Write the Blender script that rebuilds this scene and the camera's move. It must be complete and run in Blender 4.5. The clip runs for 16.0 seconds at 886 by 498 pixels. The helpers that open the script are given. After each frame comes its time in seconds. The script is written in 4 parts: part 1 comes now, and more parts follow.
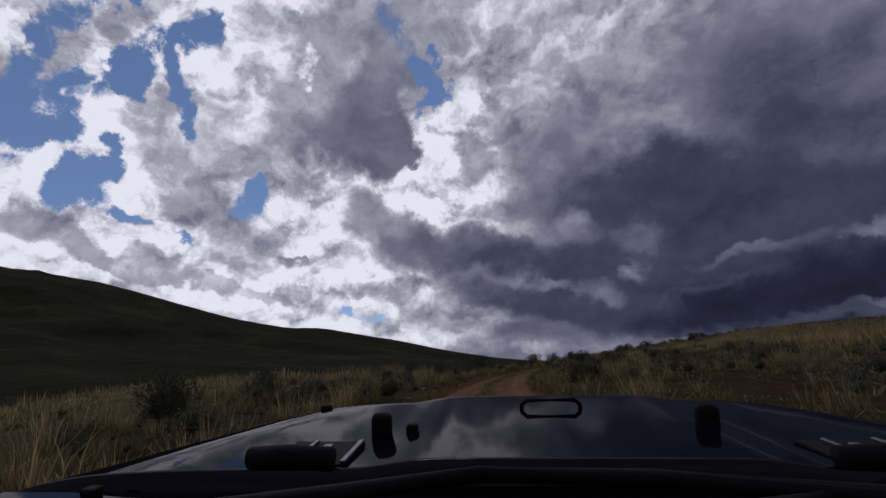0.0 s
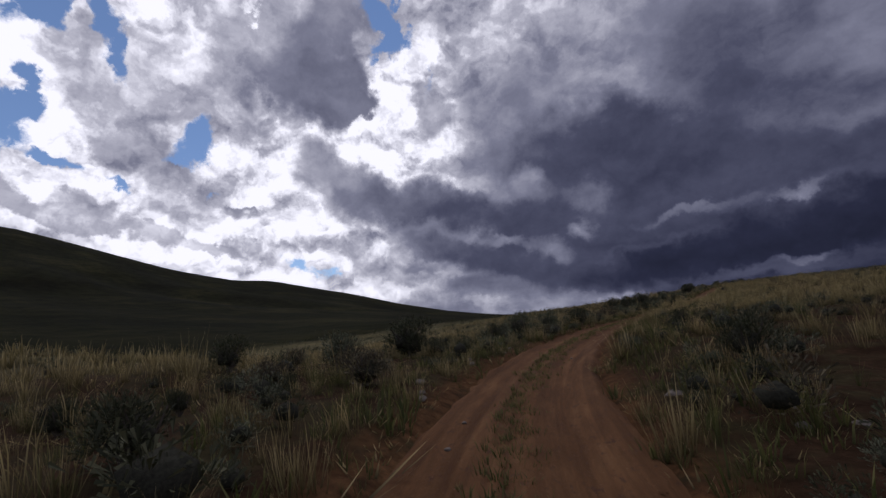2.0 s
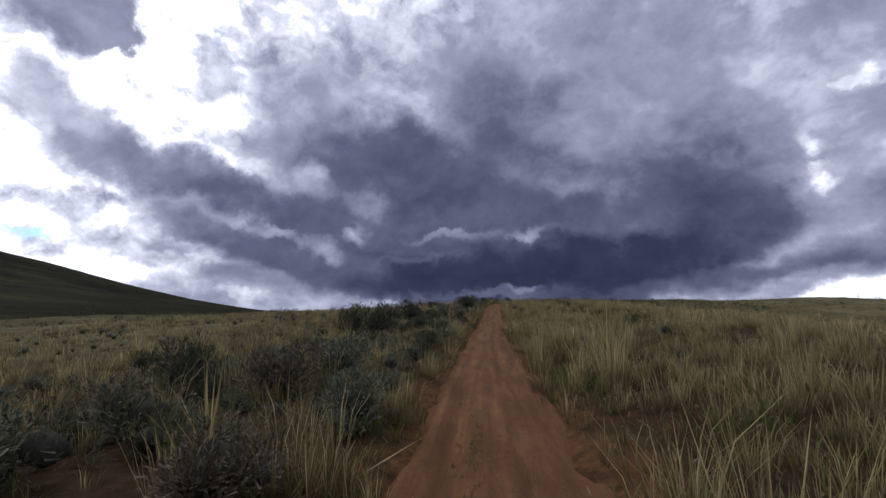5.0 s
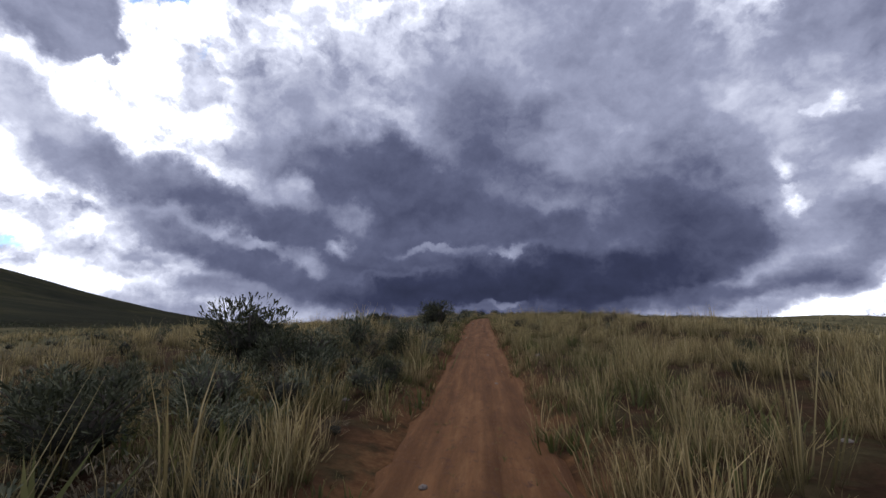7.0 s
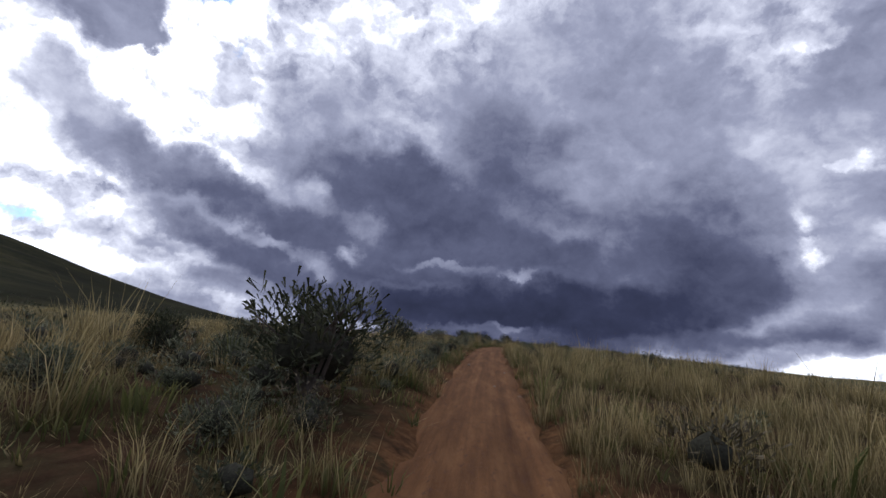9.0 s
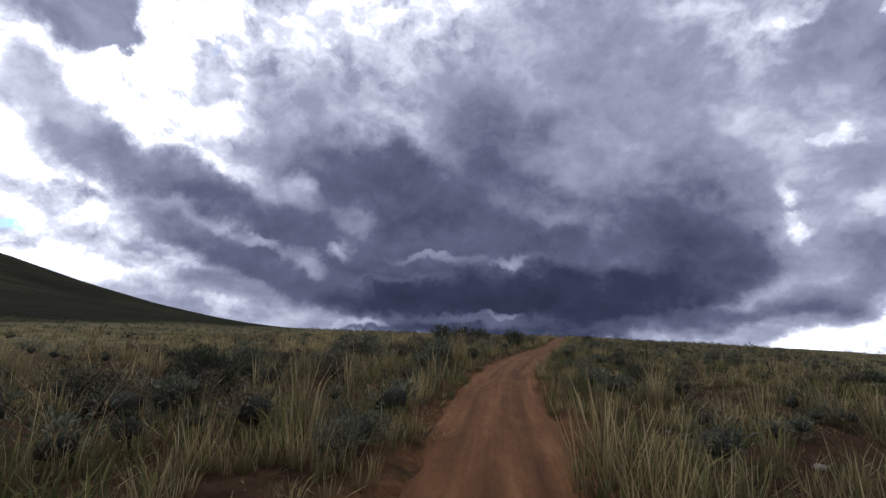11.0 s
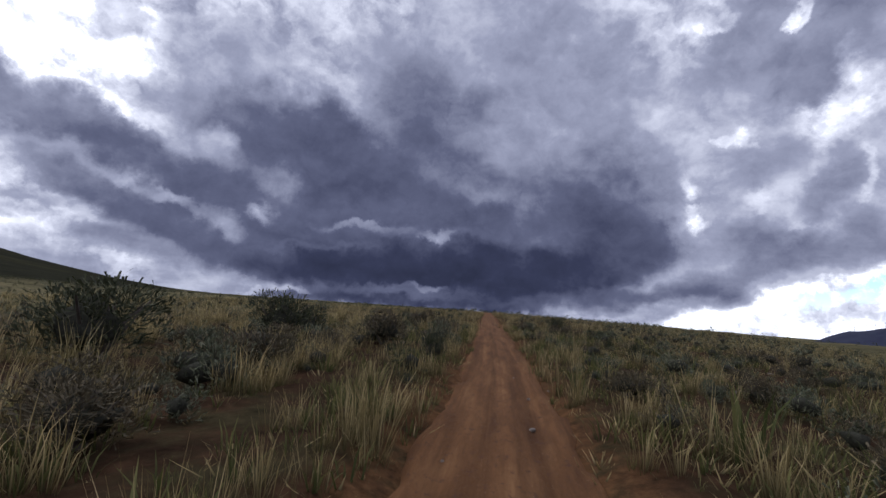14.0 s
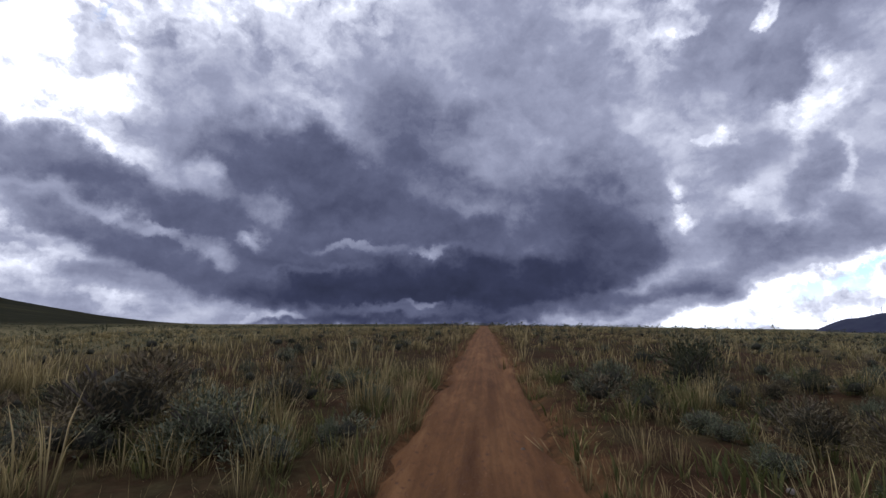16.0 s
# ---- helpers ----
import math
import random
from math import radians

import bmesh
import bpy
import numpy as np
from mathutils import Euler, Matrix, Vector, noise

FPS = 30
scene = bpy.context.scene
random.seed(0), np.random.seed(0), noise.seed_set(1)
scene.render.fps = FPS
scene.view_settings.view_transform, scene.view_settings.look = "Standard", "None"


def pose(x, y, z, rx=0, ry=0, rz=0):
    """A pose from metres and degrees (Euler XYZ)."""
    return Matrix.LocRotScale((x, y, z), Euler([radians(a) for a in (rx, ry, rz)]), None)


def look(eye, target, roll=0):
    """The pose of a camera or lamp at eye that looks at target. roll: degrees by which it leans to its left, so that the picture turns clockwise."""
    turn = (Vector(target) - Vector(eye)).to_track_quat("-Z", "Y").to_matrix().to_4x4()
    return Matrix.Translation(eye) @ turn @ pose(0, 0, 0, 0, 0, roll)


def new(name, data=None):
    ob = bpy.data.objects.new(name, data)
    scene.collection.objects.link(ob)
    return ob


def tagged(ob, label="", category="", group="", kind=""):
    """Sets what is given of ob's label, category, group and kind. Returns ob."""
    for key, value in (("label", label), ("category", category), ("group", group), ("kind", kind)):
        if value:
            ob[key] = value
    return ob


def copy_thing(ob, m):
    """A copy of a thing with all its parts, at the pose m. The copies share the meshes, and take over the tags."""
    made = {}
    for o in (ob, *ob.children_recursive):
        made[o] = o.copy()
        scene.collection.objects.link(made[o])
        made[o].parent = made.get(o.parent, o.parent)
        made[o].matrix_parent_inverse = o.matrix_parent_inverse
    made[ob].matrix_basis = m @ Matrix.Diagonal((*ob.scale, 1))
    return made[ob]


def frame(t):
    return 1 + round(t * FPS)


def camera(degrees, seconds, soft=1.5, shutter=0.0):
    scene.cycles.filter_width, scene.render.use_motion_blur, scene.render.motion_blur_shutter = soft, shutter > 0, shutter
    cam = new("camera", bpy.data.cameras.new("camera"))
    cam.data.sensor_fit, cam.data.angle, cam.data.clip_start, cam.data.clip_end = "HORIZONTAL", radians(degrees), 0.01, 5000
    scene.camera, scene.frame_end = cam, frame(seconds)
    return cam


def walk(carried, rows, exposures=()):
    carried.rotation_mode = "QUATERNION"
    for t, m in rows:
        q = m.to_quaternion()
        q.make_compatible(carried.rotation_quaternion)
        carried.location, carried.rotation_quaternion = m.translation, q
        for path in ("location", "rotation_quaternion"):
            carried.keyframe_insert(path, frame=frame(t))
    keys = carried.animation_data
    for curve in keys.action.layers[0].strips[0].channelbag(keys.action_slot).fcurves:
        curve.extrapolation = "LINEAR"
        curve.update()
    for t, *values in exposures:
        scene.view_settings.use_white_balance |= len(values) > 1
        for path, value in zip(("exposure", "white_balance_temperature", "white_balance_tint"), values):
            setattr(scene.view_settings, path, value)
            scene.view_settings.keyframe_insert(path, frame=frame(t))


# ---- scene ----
cam = camera(89.0, 16.0, soft=1.5, shutter=0.0)
PATH = [
    (0.0, 0.00, 0.00, 1.60, 106.47, 6.77, 47.93),
    (0.5, -3.67, 4.06, 2.20, 103.13, 6.97, 48.26),
    (1.0, -7.36, 8.12, 2.54, 100.98, 6.06, 47.57),
    (1.5, -10.98, 12.25, 2.73, 99.84, 6.46, 45.72),
    (2.0, -14.41, 16.55, 2.87, 100.00, 7.05, 42.09),
    (2.5, -17.45, 21.12, 3.00, 99.82, 8.17, 36.01),
    (3.0, -19.99, 26.00, 3.12, 99.89, 8.37, 29.85),
    (3.5, -21.97, 31.12, 3.25, 99.95, 5.88, 23.13),
    (4.0, -23.45, 36.42, 3.39, 99.46, 2.50, 18.52),
    (4.5, -24.53, 41.81, 3.45, 97.82, 2.15, 14.53),
    (7.0, -28.01, 69.08, 3.58, 99.59, 1.24, 10.39),
    (7.5, -28.60, 74.54, 3.68, 100.43, -1.99, 12.30),
    (8.0, -29.28, 80.00, 3.85, 100.31, -4.35, 11.78),
    (8.5, -29.88, 85.45, 4.10, 101.71, -5.13, 10.55),
    (11.0, -32.41, 112.78, 5.50, 100.59, -1.99, 9.93),
    (11.5, -32.79, 118.26, 5.65, 99.96, -0.45, 8.35),
    (12.0, -33.00, 123.75, 5.79, 100.40, -1.18, 6.20),
    (12.5, -32.95, 129.25, 5.94, 99.22, -0.56, 2.94),
    (13.0, -32.54, 134.73, 5.99, 97.77, -1.21, -1.22),
    (13.5, -31.95, 140.20, 5.99, 97.19, -3.22, -0.72),
    (14.0, -31.43, 145.67, 5.99, 97.49, -3.90, 0.32),
    (14.5, -30.86, 151.14, 6.01, 97.58, -6.87, -1.98),
    (15.0, -30.18, 156.60, 6.05, 98.68, -6.83, -2.06),
    (15.5, -29.53, 162.06, 6.12, 98.71, -1.69, -1.23),
    (16.0, -28.98, 167.53, 6.20, 99.40, -0.00, 0.00),
]
EXPOSURES = [(0.0, -1.2, 6650, 16), (1.5, -1.05, 6650, 15.5), (2.5, -0.72, 6600, 15), (3.5, -0.45, 6550, 13), (4.5, -0.05, 6500, 11), (7.0, 0.0, 6500, 10), (16.0, 0.0, 6500, 10)]
walk(cam, [(r[0], pose(*r[1:])) for r in PATH], EXPOSURES)


def part(name, data, material, parent, label=""):
    """One mesh object under a thing or under a part; data is a bmesh or a mesh."""
    if isinstance(data, bmesh.types.BMesh):
        me = bpy.data.meshes.new(name)
        data.to_mesh(me)
        data.free()
    else:
        me = data
    if material and not me.materials:
        me.materials.append(material)
    ob = new(name, me)
    ob.parent = parent
    if label:
        tagged(ob, label)
    return ob


def smooth(me):
    me.polygons.foreach_set("use_smooth", np.ones(len(me.polygons), dtype=bool))
    return me


def fast_mesh(name, verts, faces, material, soft=False):
    """A mesh from numpy arrays; faces is (n, 3) or (n, 4)."""
    verts, faces = np.asarray(verts, dtype=np.float32), np.asarray(faces, dtype=np.int32)
    n, k = faces.shape
    me = bpy.data.meshes.new(name)
    me.vertices.add(len(verts))
    me.vertices.foreach_set("co", verts.ravel())
    me.loops.add(n * k)
    me.loops.foreach_set("vertex_index", faces.ravel())
    me.polygons.add(n)
    me.polygons.foreach_set("loop_start", np.arange(0, n * k, k, dtype=np.int32))
    me.update(calc_edges=True)
    me.materials.append(material)
    if soft:
        smooth(me)
    return me


def heading(az, el):
    """The unit vector towards az degrees left of +y and el degrees up."""
    a, e = radians(az), radians(el)
    return Vector((-math.sin(a) * math.cos(e), math.cos(a) * math.cos(e), math.sin(e)))


# ---- world: a broken storm sky over a Nishita sky ----
world = bpy.data.worlds.new("storm_sky")
scene.world = world
world.use_nodes = True
wt = world.node_tree
wt.nodes.clear()


def wnode(kind, **settings):
    n = wt.nodes.new(kind)
    for key, value in settings.items():
        setattr(n, key, value)
    return n


def wlink(a, b):
    wt.links.new(a, b)


def wmath(op, a, b=None, c=None, clamp=False):
    n = wnode("ShaderNodeMath", operation=op, use_clamp=clamp)
    for i, v in enumerate((a, b, c)):
        if v is None:
            continue
        if isinstance(v, (int, float)):
            n.inputs[i].default_value = v
        else:
            wlink(v, n.inputs[i])
    return n.outputs[0]


def wvec(op, a, b=None, scale=None):
    n = wnode("ShaderNodeVectorMath", operation=op)
    for i, v in enumerate((a, b)):
        if v is None:
            continue
        if isinstance(v, tuple):
            n.inputs[i].default_value = v
        else:
            wlink(v, n.inputs[i])
    if scale is not None:
        n.inputs["Scale"].default_value = scale
    return n.outputs[0]


def wnoise(vector, scale, detail=4.0, rough=0.55, distortion=0.0):
    n = wnode("ShaderNodeTexNoise")
    wlink(vector, n.inputs["Vector"])
    n.inputs["Scale"].default_value, n.inputs["Detail"].default_value = scale, detail
    n.inputs["Roughness"].default_value, n.inputs["Distortion"].default_value = rough, distortion
    return n


direction = wnode("ShaderNodeTexCoord").outputs["Generated"]
split = wnode("ShaderNodeSeparateXYZ")
wlink(direction, split.inputs[0])
# the cloud deck seen in perspective: flatter and finer towards the horizon
height = wmath("ADD", wmath("MAXIMUM", split.outputs[2], 0.0), 0.22)
deck = wnode("ShaderNodeCombineXYZ")
wlink(wmath("DIVIDE", split.outputs[0], height), deck.inputs[0])
wlink(wmath("DIVIDE", split.outputs[1], height), deck.inputs[1])
deck = deck.outputs[0]
# ragged edges: the directions are stirred before the cloud masses are laid
stir_a = wvec("SUBTRACT", wnoise(direction, 5.0, 2.0).outputs["Color"], (0.5, 0.5, 0.5))
stir_b = wvec("SUBTRACT", wnoise(direction, 13.0, 8.0, 0.6).outputs["Color"], (0.5, 0.5, 0.5))
stirred = wvec("ADD", direction, wvec("ADD", wvec("SCALE", stir_a, scale=0.06), wvec("SCALE", stir_b, scale=0.09)))


def mass(az, el, wide, high, tilt=0.0, hard=0.75):
    """How much of a cloud mass, wide x high degrees (radii), tilted clockwise as seen, lies in this direction: 0 to 1."""
    n = heading(az, el)
    right = Vector((n.y, -n.x, 0)).normalized()
    up = right.cross(n)
    c, s = math.cos(radians(tilt)), math.sin(radians(tilt))
    u, v = right * c - up * s, right * s + up * c
    m = wnode("ShaderNodeMapping", vector_type="TEXTURE")
    wlink(stirred, m.inputs["Vector"])
    m.inputs["Location"].default_value = n
    m.inputs["Rotation"].default_value = Matrix((u, v, n)).transposed().to_euler()
    grow = 1 / (1 - hard / 2)
    m.inputs["Scale"].default_value = (radians(wide) * grow, radians(high) * grow, 0.9)
    g = wnode("ShaderNodeTexGradient", gradient_type="SPHERICAL")
    wlink(m.outputs[0], g.inputs[0])
    r = wnode("ShaderNodeMapRange", interpolation_type="SMOOTHSTEP")
    wlink(g.outputs["Fac"], r.inputs["Value"])
    r.inputs["From Max"].default_value = hard
    return r.outputs[0]


tone = wmath("ADD", 0.58, 0.0)


def cloud(value, az, el, wide, high, tilt=0.0, hard=0.75, strength=1.0):
    """Lays a cloud mass of that brightness (0 black, 1 dazzling white) over what is there."""
    global tone
    m = wnode("ShaderNodeMix", data_type="FLOAT")
    wlink(wmath("MULTIPLY", mass(az, el, wide, high, tilt, hard), strength), m.inputs[0])
    wlink(tone, m.inputs[2])
    m.inputs[3].default_value = value
    tone = m.outputs[0]


# blue gaps in the deck
gap = wmath("ADD", 0.0, 0.0)


def opening(az, el, wide, high, tilt=0.0, strength=1.0):
    global gap
    gap = wmath("MAXIMUM", gap, wmath("MULTIPLY", mass(az, el, wide, high, tilt, 0.9), strength))


# overhead: an even bright grey overcast
cloud(0.64, 7.8, 64.6, 61.7, 16.7, 3, 0.90)
# the lit, broken west
cloud(0.92, 81.1, 24.9, 37.6, 27.4, -9, 0.50)
cloud(0.93, 58.4, 11.9, 21.2, 6.2, 11, 0.60)
cloud(0.69, 24.4, 38.7, 23.7, 8.9, 28, 0.60)
opening(86.8, 40.0, 2.3, 1.1, 48, 0.71)
opening(82.8, 37.2, 2.4, 1.1, 46, 0.71)
opening(78.0, 34.0, 1.1, 1.8, -17, 0.71)
opening(81.1, 35.1, 1.5, 0.9, 57, 0.59)
opening(93.3, 30.5, 2.0, 1.4, 0, 0.75)
opening(91.1, 27.5, 2.2, 1.4, 24, 0.75)
opening(86.8, 23.6, 3.1, 1.1, 48, 0.75)
opening(82.3, 20.5, 2.3, 0.6, 16, 0.66)
opening(76.9, 17.6, 1.5, 0.5, 47, 0.66)
opening(70.3, 22.4, 2.8, 1.4, 9, 0.71)
opening(68.4, 17.8, 1.6, 0.4, 0, 0.46)
opening(57.2, 9.0, 3.9, 0.6, 9, 0.46)
cloud(0.98, 90.8, 35.4, 4.1, 2.8, 15, 0.40)
cloud(0.98, 87.7, 32.2, 2.6, 1.9, 40, 0.40)
cloud(1.00, 78.0, 39.6, 4.5, 2.2, 41, 0.40)
cloud(1.00, 84.1, 30.3, 4.5, 2.0, 11, 0.40)
cloud(1.00, 81.8, 24.9, 8.2, 2.3, 30, 0.40)
cloud(1.00, 85.6, 26.9, 3.2, 1.7, 25, 0.40)
cloud(1.00, 73.5, 23.6, 3.4, 1.3, 24, 0.40)
cloud(1.00, 91.2, 22.5, 3.4, 2.8, 37, 0.40)
cloud(1.00, 88.1, 22.2, 1.6, 1.9, 16, 0.40)
cloud(1.00, 82.6, 18.0, 5.0, 2.2, 22, 0.40)
cloud(0.95, 93.4, 29.5, 1.0, 0.9, 22, 0.40)
cloud(0.80, 92.2, 33.7, 2.4, 1.2, 19, 0.50)
cloud(0.78, 87.3, 37.1, 1.3, 1.0, 31, 0.50)
cloud(0.74, 89.0, 18.5, 3.9, 1.3, 25, 0.50)
cloud(0.70, 85.2, 16.5, 4.5, 1.0, 23, 0.50)
cloud(0.76, 80.1, 15.9, 3.1, 0.8, 21, 0.50)
cloud(0.68, 75.9, 22.0, 4.2, 1.6, 24, 0.50)
cloud(0.70, 72.8, 19.8, 2.4, 1.4, 31, 0.50)
cloud(0.80, 70.3, 16.8, 5.5, 2.0, 16, 0.50)
cloud(0.58, 65.1, 16.0, 1.7, 0.7, 12, 0.40)
cloud(0.76, 76.8, 13.7, 7.2, 0.7, 17, 0.50)
cloud(0.74, 70.9, 12.3, 6.7, 0.6, 17, 0.50)
cloud(0.72, 81.1, 14.5, 4.6, 0.5, 15, 0.50)
cloud(0.95, 69.0, 9.9, 6.2, 0.8, 18, 0.50)
cloud(0.96, 62.4, 13.6, 7.3, 1.6, 14, 0.50)
cloud(0.82, 79.3, 30.0, 4.0, 1.3, 1, 0.50)
cloud(0.76, 74.9, 28.2, 7.2, 2.5, 2, 0.70)
cloud(0.74, 69.7, 26.3, 4.2, 1.4, 5, 0.70)
cloud(0.86, 68.2, 33.5, 3.5, 1.9, 5, 0.50)
cloud(0.77, 63.4, 43.3, 4.8, 3.5, 9, 0.70)
cloud(0.85, 67.4, 40.1, 2.5, 1.9, 13, 0.70)
# the dazzling break round the hidden sun, with a dark tongue before it
cloud(1.00, 46.7, 33.4, 8.4, 7.3, 35, 0.45)
cloud(1.00, 52.7, 38.5, 3.6, 2.8, 12, 0.45)
cloud(0.97, 42.9, 28.5, 6.3, 3.8, 28, 0.50)
cloud(0.86, 38.5, 22.2, 7.7, 3.8, 35, 0.60)
cloud(1.00, 45.2, 23.6, 6.2, 6.5, 27, 0.45)
cloud(0.93, 39.4, 21.5, 3.4, 3.8, 18, 0.60)
cloud(0.82, 35.8, 18.8, 3.6, 1.7, 9, 0.60)
opening(44.1, 35.4, 2.4, 0.8, 12, 0.60)
opening(49.7, 44.3, 1.6, 0.7, -23, 0.52)
opening(40.5, 30.9, 0.8, 2.0, -0, 0.50)
cloud(0.55, 57.2, 33.6, 5.4, 2.2, 41, 0.60)
cloud(0.50, 53.5, 30.7, 4.6, 2.0, 25, 0.50)
cloud(0.52, 50.0, 28.8, 2.4, 1.0, 10, 0.38)
cloud(0.70, 61.3, 38.2, 2.7, 1.7, 33, 0.60)
cloud(0.90, 62.5, 38.4, 1.0, 0.5, -4, 0.50)
cloud(0.70, 40.1, 26.4, 2.5, 0.9, 24, 0.60)
cloud(0.70, 40.7, 25.5, 1.7, 1.4, 21, 0.60)
cloud(0.74, 40.8, 29.1, 1.3, 1.1, -19, 0.60)
cloud(0.93, 56.4, 13.5, 4.4, 4.1, 24, 0.60)
cloud(0.86, 50.5, 9.8, 6.1, 2.5, 18, 0.60)
cloud(0.76, 47.6, 6.9, 5.4, 2.1, 14, 0.60)
cloud(0.84, 55.7, 9.4, 2.8, 0.9, 10, 0.60)
opening(55.5, 9.4, 2.8, 0.8, 10, 0.50)
# the long dark arm
cloud(0.64, 56.3, 21.4, 2.5, 2.1, 35, 0.70)
cloud(0.53, 51.6, 18.2, 4.8, 2.4, 30, 0.75)
cloud(0.57, 49.2, 19.0, 3.8, 1.4, 27, 0.75)
cloud(0.45, 44.9, 15.7, 6.2, 2.3, 20, 0.75)
cloud(0.50, 40.4, 16.2, 4.0, 1.4, 20, 0.75)
cloud(0.37, 36.9, 13.5, 6.9, 2.1, 11, 0.75)
cloud(0.34, 27.8, 12.0, 7.0, 1.8, 0, 0.75)
# the grey deck ahead
cloud(0.79, 16.7, 35.0, 20.6, 5.9, -6, 0.70)
cloud(0.78, 32.0, 33.5, 5.3, 2.9, -6, 0.70)
cloud(0.73, 13.1, 31.0, 8.6, 3.1, 3, 0.70)
cloud(0.62, -17.0, 31.1, 13.7, 7.6, 17, 0.70)
cloud(0.68, -21.8, 33.4, 6.7, 2.1, 16, 0.70)
cloud(0.66, 30.9, 27.3, 5.2, 2.5, 2, 0.80)
cloud(0.55, 31.0, 20.7, 5.1, 3.3, -1, 0.80)
cloud(0.58, 24.0, 24.9, 7.2, 3.4, 16, 0.80)
cloud(0.42, 26.7, 17.4, 5.3, 2.8, 1, 0.75)
cloud(0.34, 19.1, 18.0, 8.7, 3.9, 6, 0.75)
cloud(0.29, 12.0, 17.6, 9.1, 4.2, 8, 0.75)
cloud(0.29, 7.2, 13.6, 8.4, 2.1, -0, 0.75)
cloud(0.58, 9.0, 28.3, 5.4, 3.2, 21, 0.80)
cloud(0.46, 4.6, 25.1, 7.2, 3.6, 26, 0.80)
cloud(0.36, 0.3, 20.4, 8.1, 3.7, 20, 0.75)
cloud(0.44, -4.6, 23.0, 5.9, 3.2, 27, 0.75)
cloud(0.60, 2.2, 35.7, 3.5, 1.7, 13, 0.75)
cloud(0.57, -5.8, 32.6, 5.0, 2.6, 20, 0.75)
cloud(0.55, -11.3, 34.8, 3.9, 1.9, 10, 0.75)
cloud(0.52, -10.0, 23.7, 4.9, 3.7, 15, 0.75)
cloud(0.50, -18.6, 24.8, 7.8, 3.5, 4, 0.75)
cloud(0.50, -15.6, 20.1, 7.2, 2.8, -3, 0.75)
cloud(0.55, -24.1, 25.3, 3.3, 2.7, 13, 0.75)
cloud(0.47, -10.7, 17.2, 3.7, 3.8, 24, 0.75)
cloud(0.38, -19.4, 14.5, 6.3, 3.9, 10, 0.75)
cloud(0.22, -17.7, 9.9, 6.5, 3.6, 10, 0.75)
cloud(0.25, -22.8, 8.6, 3.7, 2.9, -11, 0.75)
cloud(0.46, -24.9, 17.2, 2.1, 2.6, 7, 0.75)
cloud(0.29, -3.5, 11.5, 6.3, 2.3, 7, 0.75)
cloud(0.30, 14.6, 13.2, 10.6, 2.0, -1, 0.75)
cloud(0.20, -13.1, 7.0, 6.4, 2.2, 10, 0.75)
cloud(0.52, -9.7, 11.6, 1.6, 2.4, 21, 0.80)
cloud(0.58, -8.6, 12.2, 0.6, 1.3, 16, 0.80)
cloud(0.52, 43.1, 11.4, 3.8, 1.4, 16, 0.75)
cloud(0.46, 39.9, 9.1, 5.7, 1.7, 13, 0.75)
cloud(0.40, 33.6, 8.1, 7.2, 2.0, 11, 0.75)
cloud(0.35, 28.0, 5.9, 8.6, 1.9, 6, 0.75)
cloud(0.30, 18.4, 7.0, 10.5, 2.4, 1, 0.75)
cloud(0.48, 36.2, 4.7, 4.8, 1.2, 9, 0.75)
cloud(0.58, 44.1, 7.8, 2.7, 0.7, 13, 0.75)
cloud(0.32, 9.1, 9.0, 21.8, 3.3, -2, 0.75)
cloud(0.34, -11.3, 9.9, 4.2, 3.9, 10, 0.75)
cloud(0.40, 5.5, 9.2, 10.4, 0.6, -1, 0.80)
cloud(0.48, 11.3, 9.4, 4.3, 0.5, -4, 0.80)
cloud(0.53, 1.3, 9.0, 2.1, 0.5, -1, 0.90)
cloud(0.40, 15.5, 6.7, 6.4, 0.4, -5, 0.80)
cloud(0.55, 23.3, 9.9, 1.4, 0.6, 9, 0.90)
cloud(0.51, 26.6, 8.1, 1.9, 0.9, 14, 0.90)
cloud(0.48, 29.8, 9.3, 2.4, 0.6, 11, 0.80)
cloud(0.60, 33.3, 10.3, 1.6, 0.5, 11, 0.90)
cloud(0.56, 37.1, 10.8, 1.3, 0.4, 7, 0.80)
cloud(0.64, 40.4, 6.8, 1.7, 0.4, 8, 0.80)
cloud(0.46, 22.0, 13.8, 2.8, 1.6, 14, 0.75)
cloud(0.56, 29.4, 16.3, 1.8, 1.1, 1, 0.75)
# the dark base along the horizon
cloud(0.32, 22.3, 3.7, 5.5, 1.4, 3, 0.75)
cloud(0.20, 13.8, 3.4, 7.1, 2.0, -0, 0.75)
cloud(0.20, -6.2, 6.8, 10.8, 1.6, -0, 0.75)
cloud(0.13, 2.4, 4.3, 17.2, 2.9, -2, 0.75)
cloud(0.13, -10.7, 4.3, 10.2, 2.3, -5, 0.75)
cloud(0.22, -16.2, 4.6, 3.9, 1.4, -11, 0.75)
cloud(0.20, 3.7, 0.7, 17.2, 1.0, -2, 0.75)
cloud(0.58, 28.9, 2.2, 3.3, 0.5, 3, 0.75)
cloud(0.66, 36.5, 2.4, 3.6, 0.6, 7, 0.60)
cloud(0.34, 6.4, 1.4, 6.3, 0.6, -1, 0.75)
cloud(0.42, 2.2, 2.3, 2.6, 0.4, -4, 0.75)
cloud(0.62, 21.8, 0.8, 4.3, 0.5, 1, 0.60)
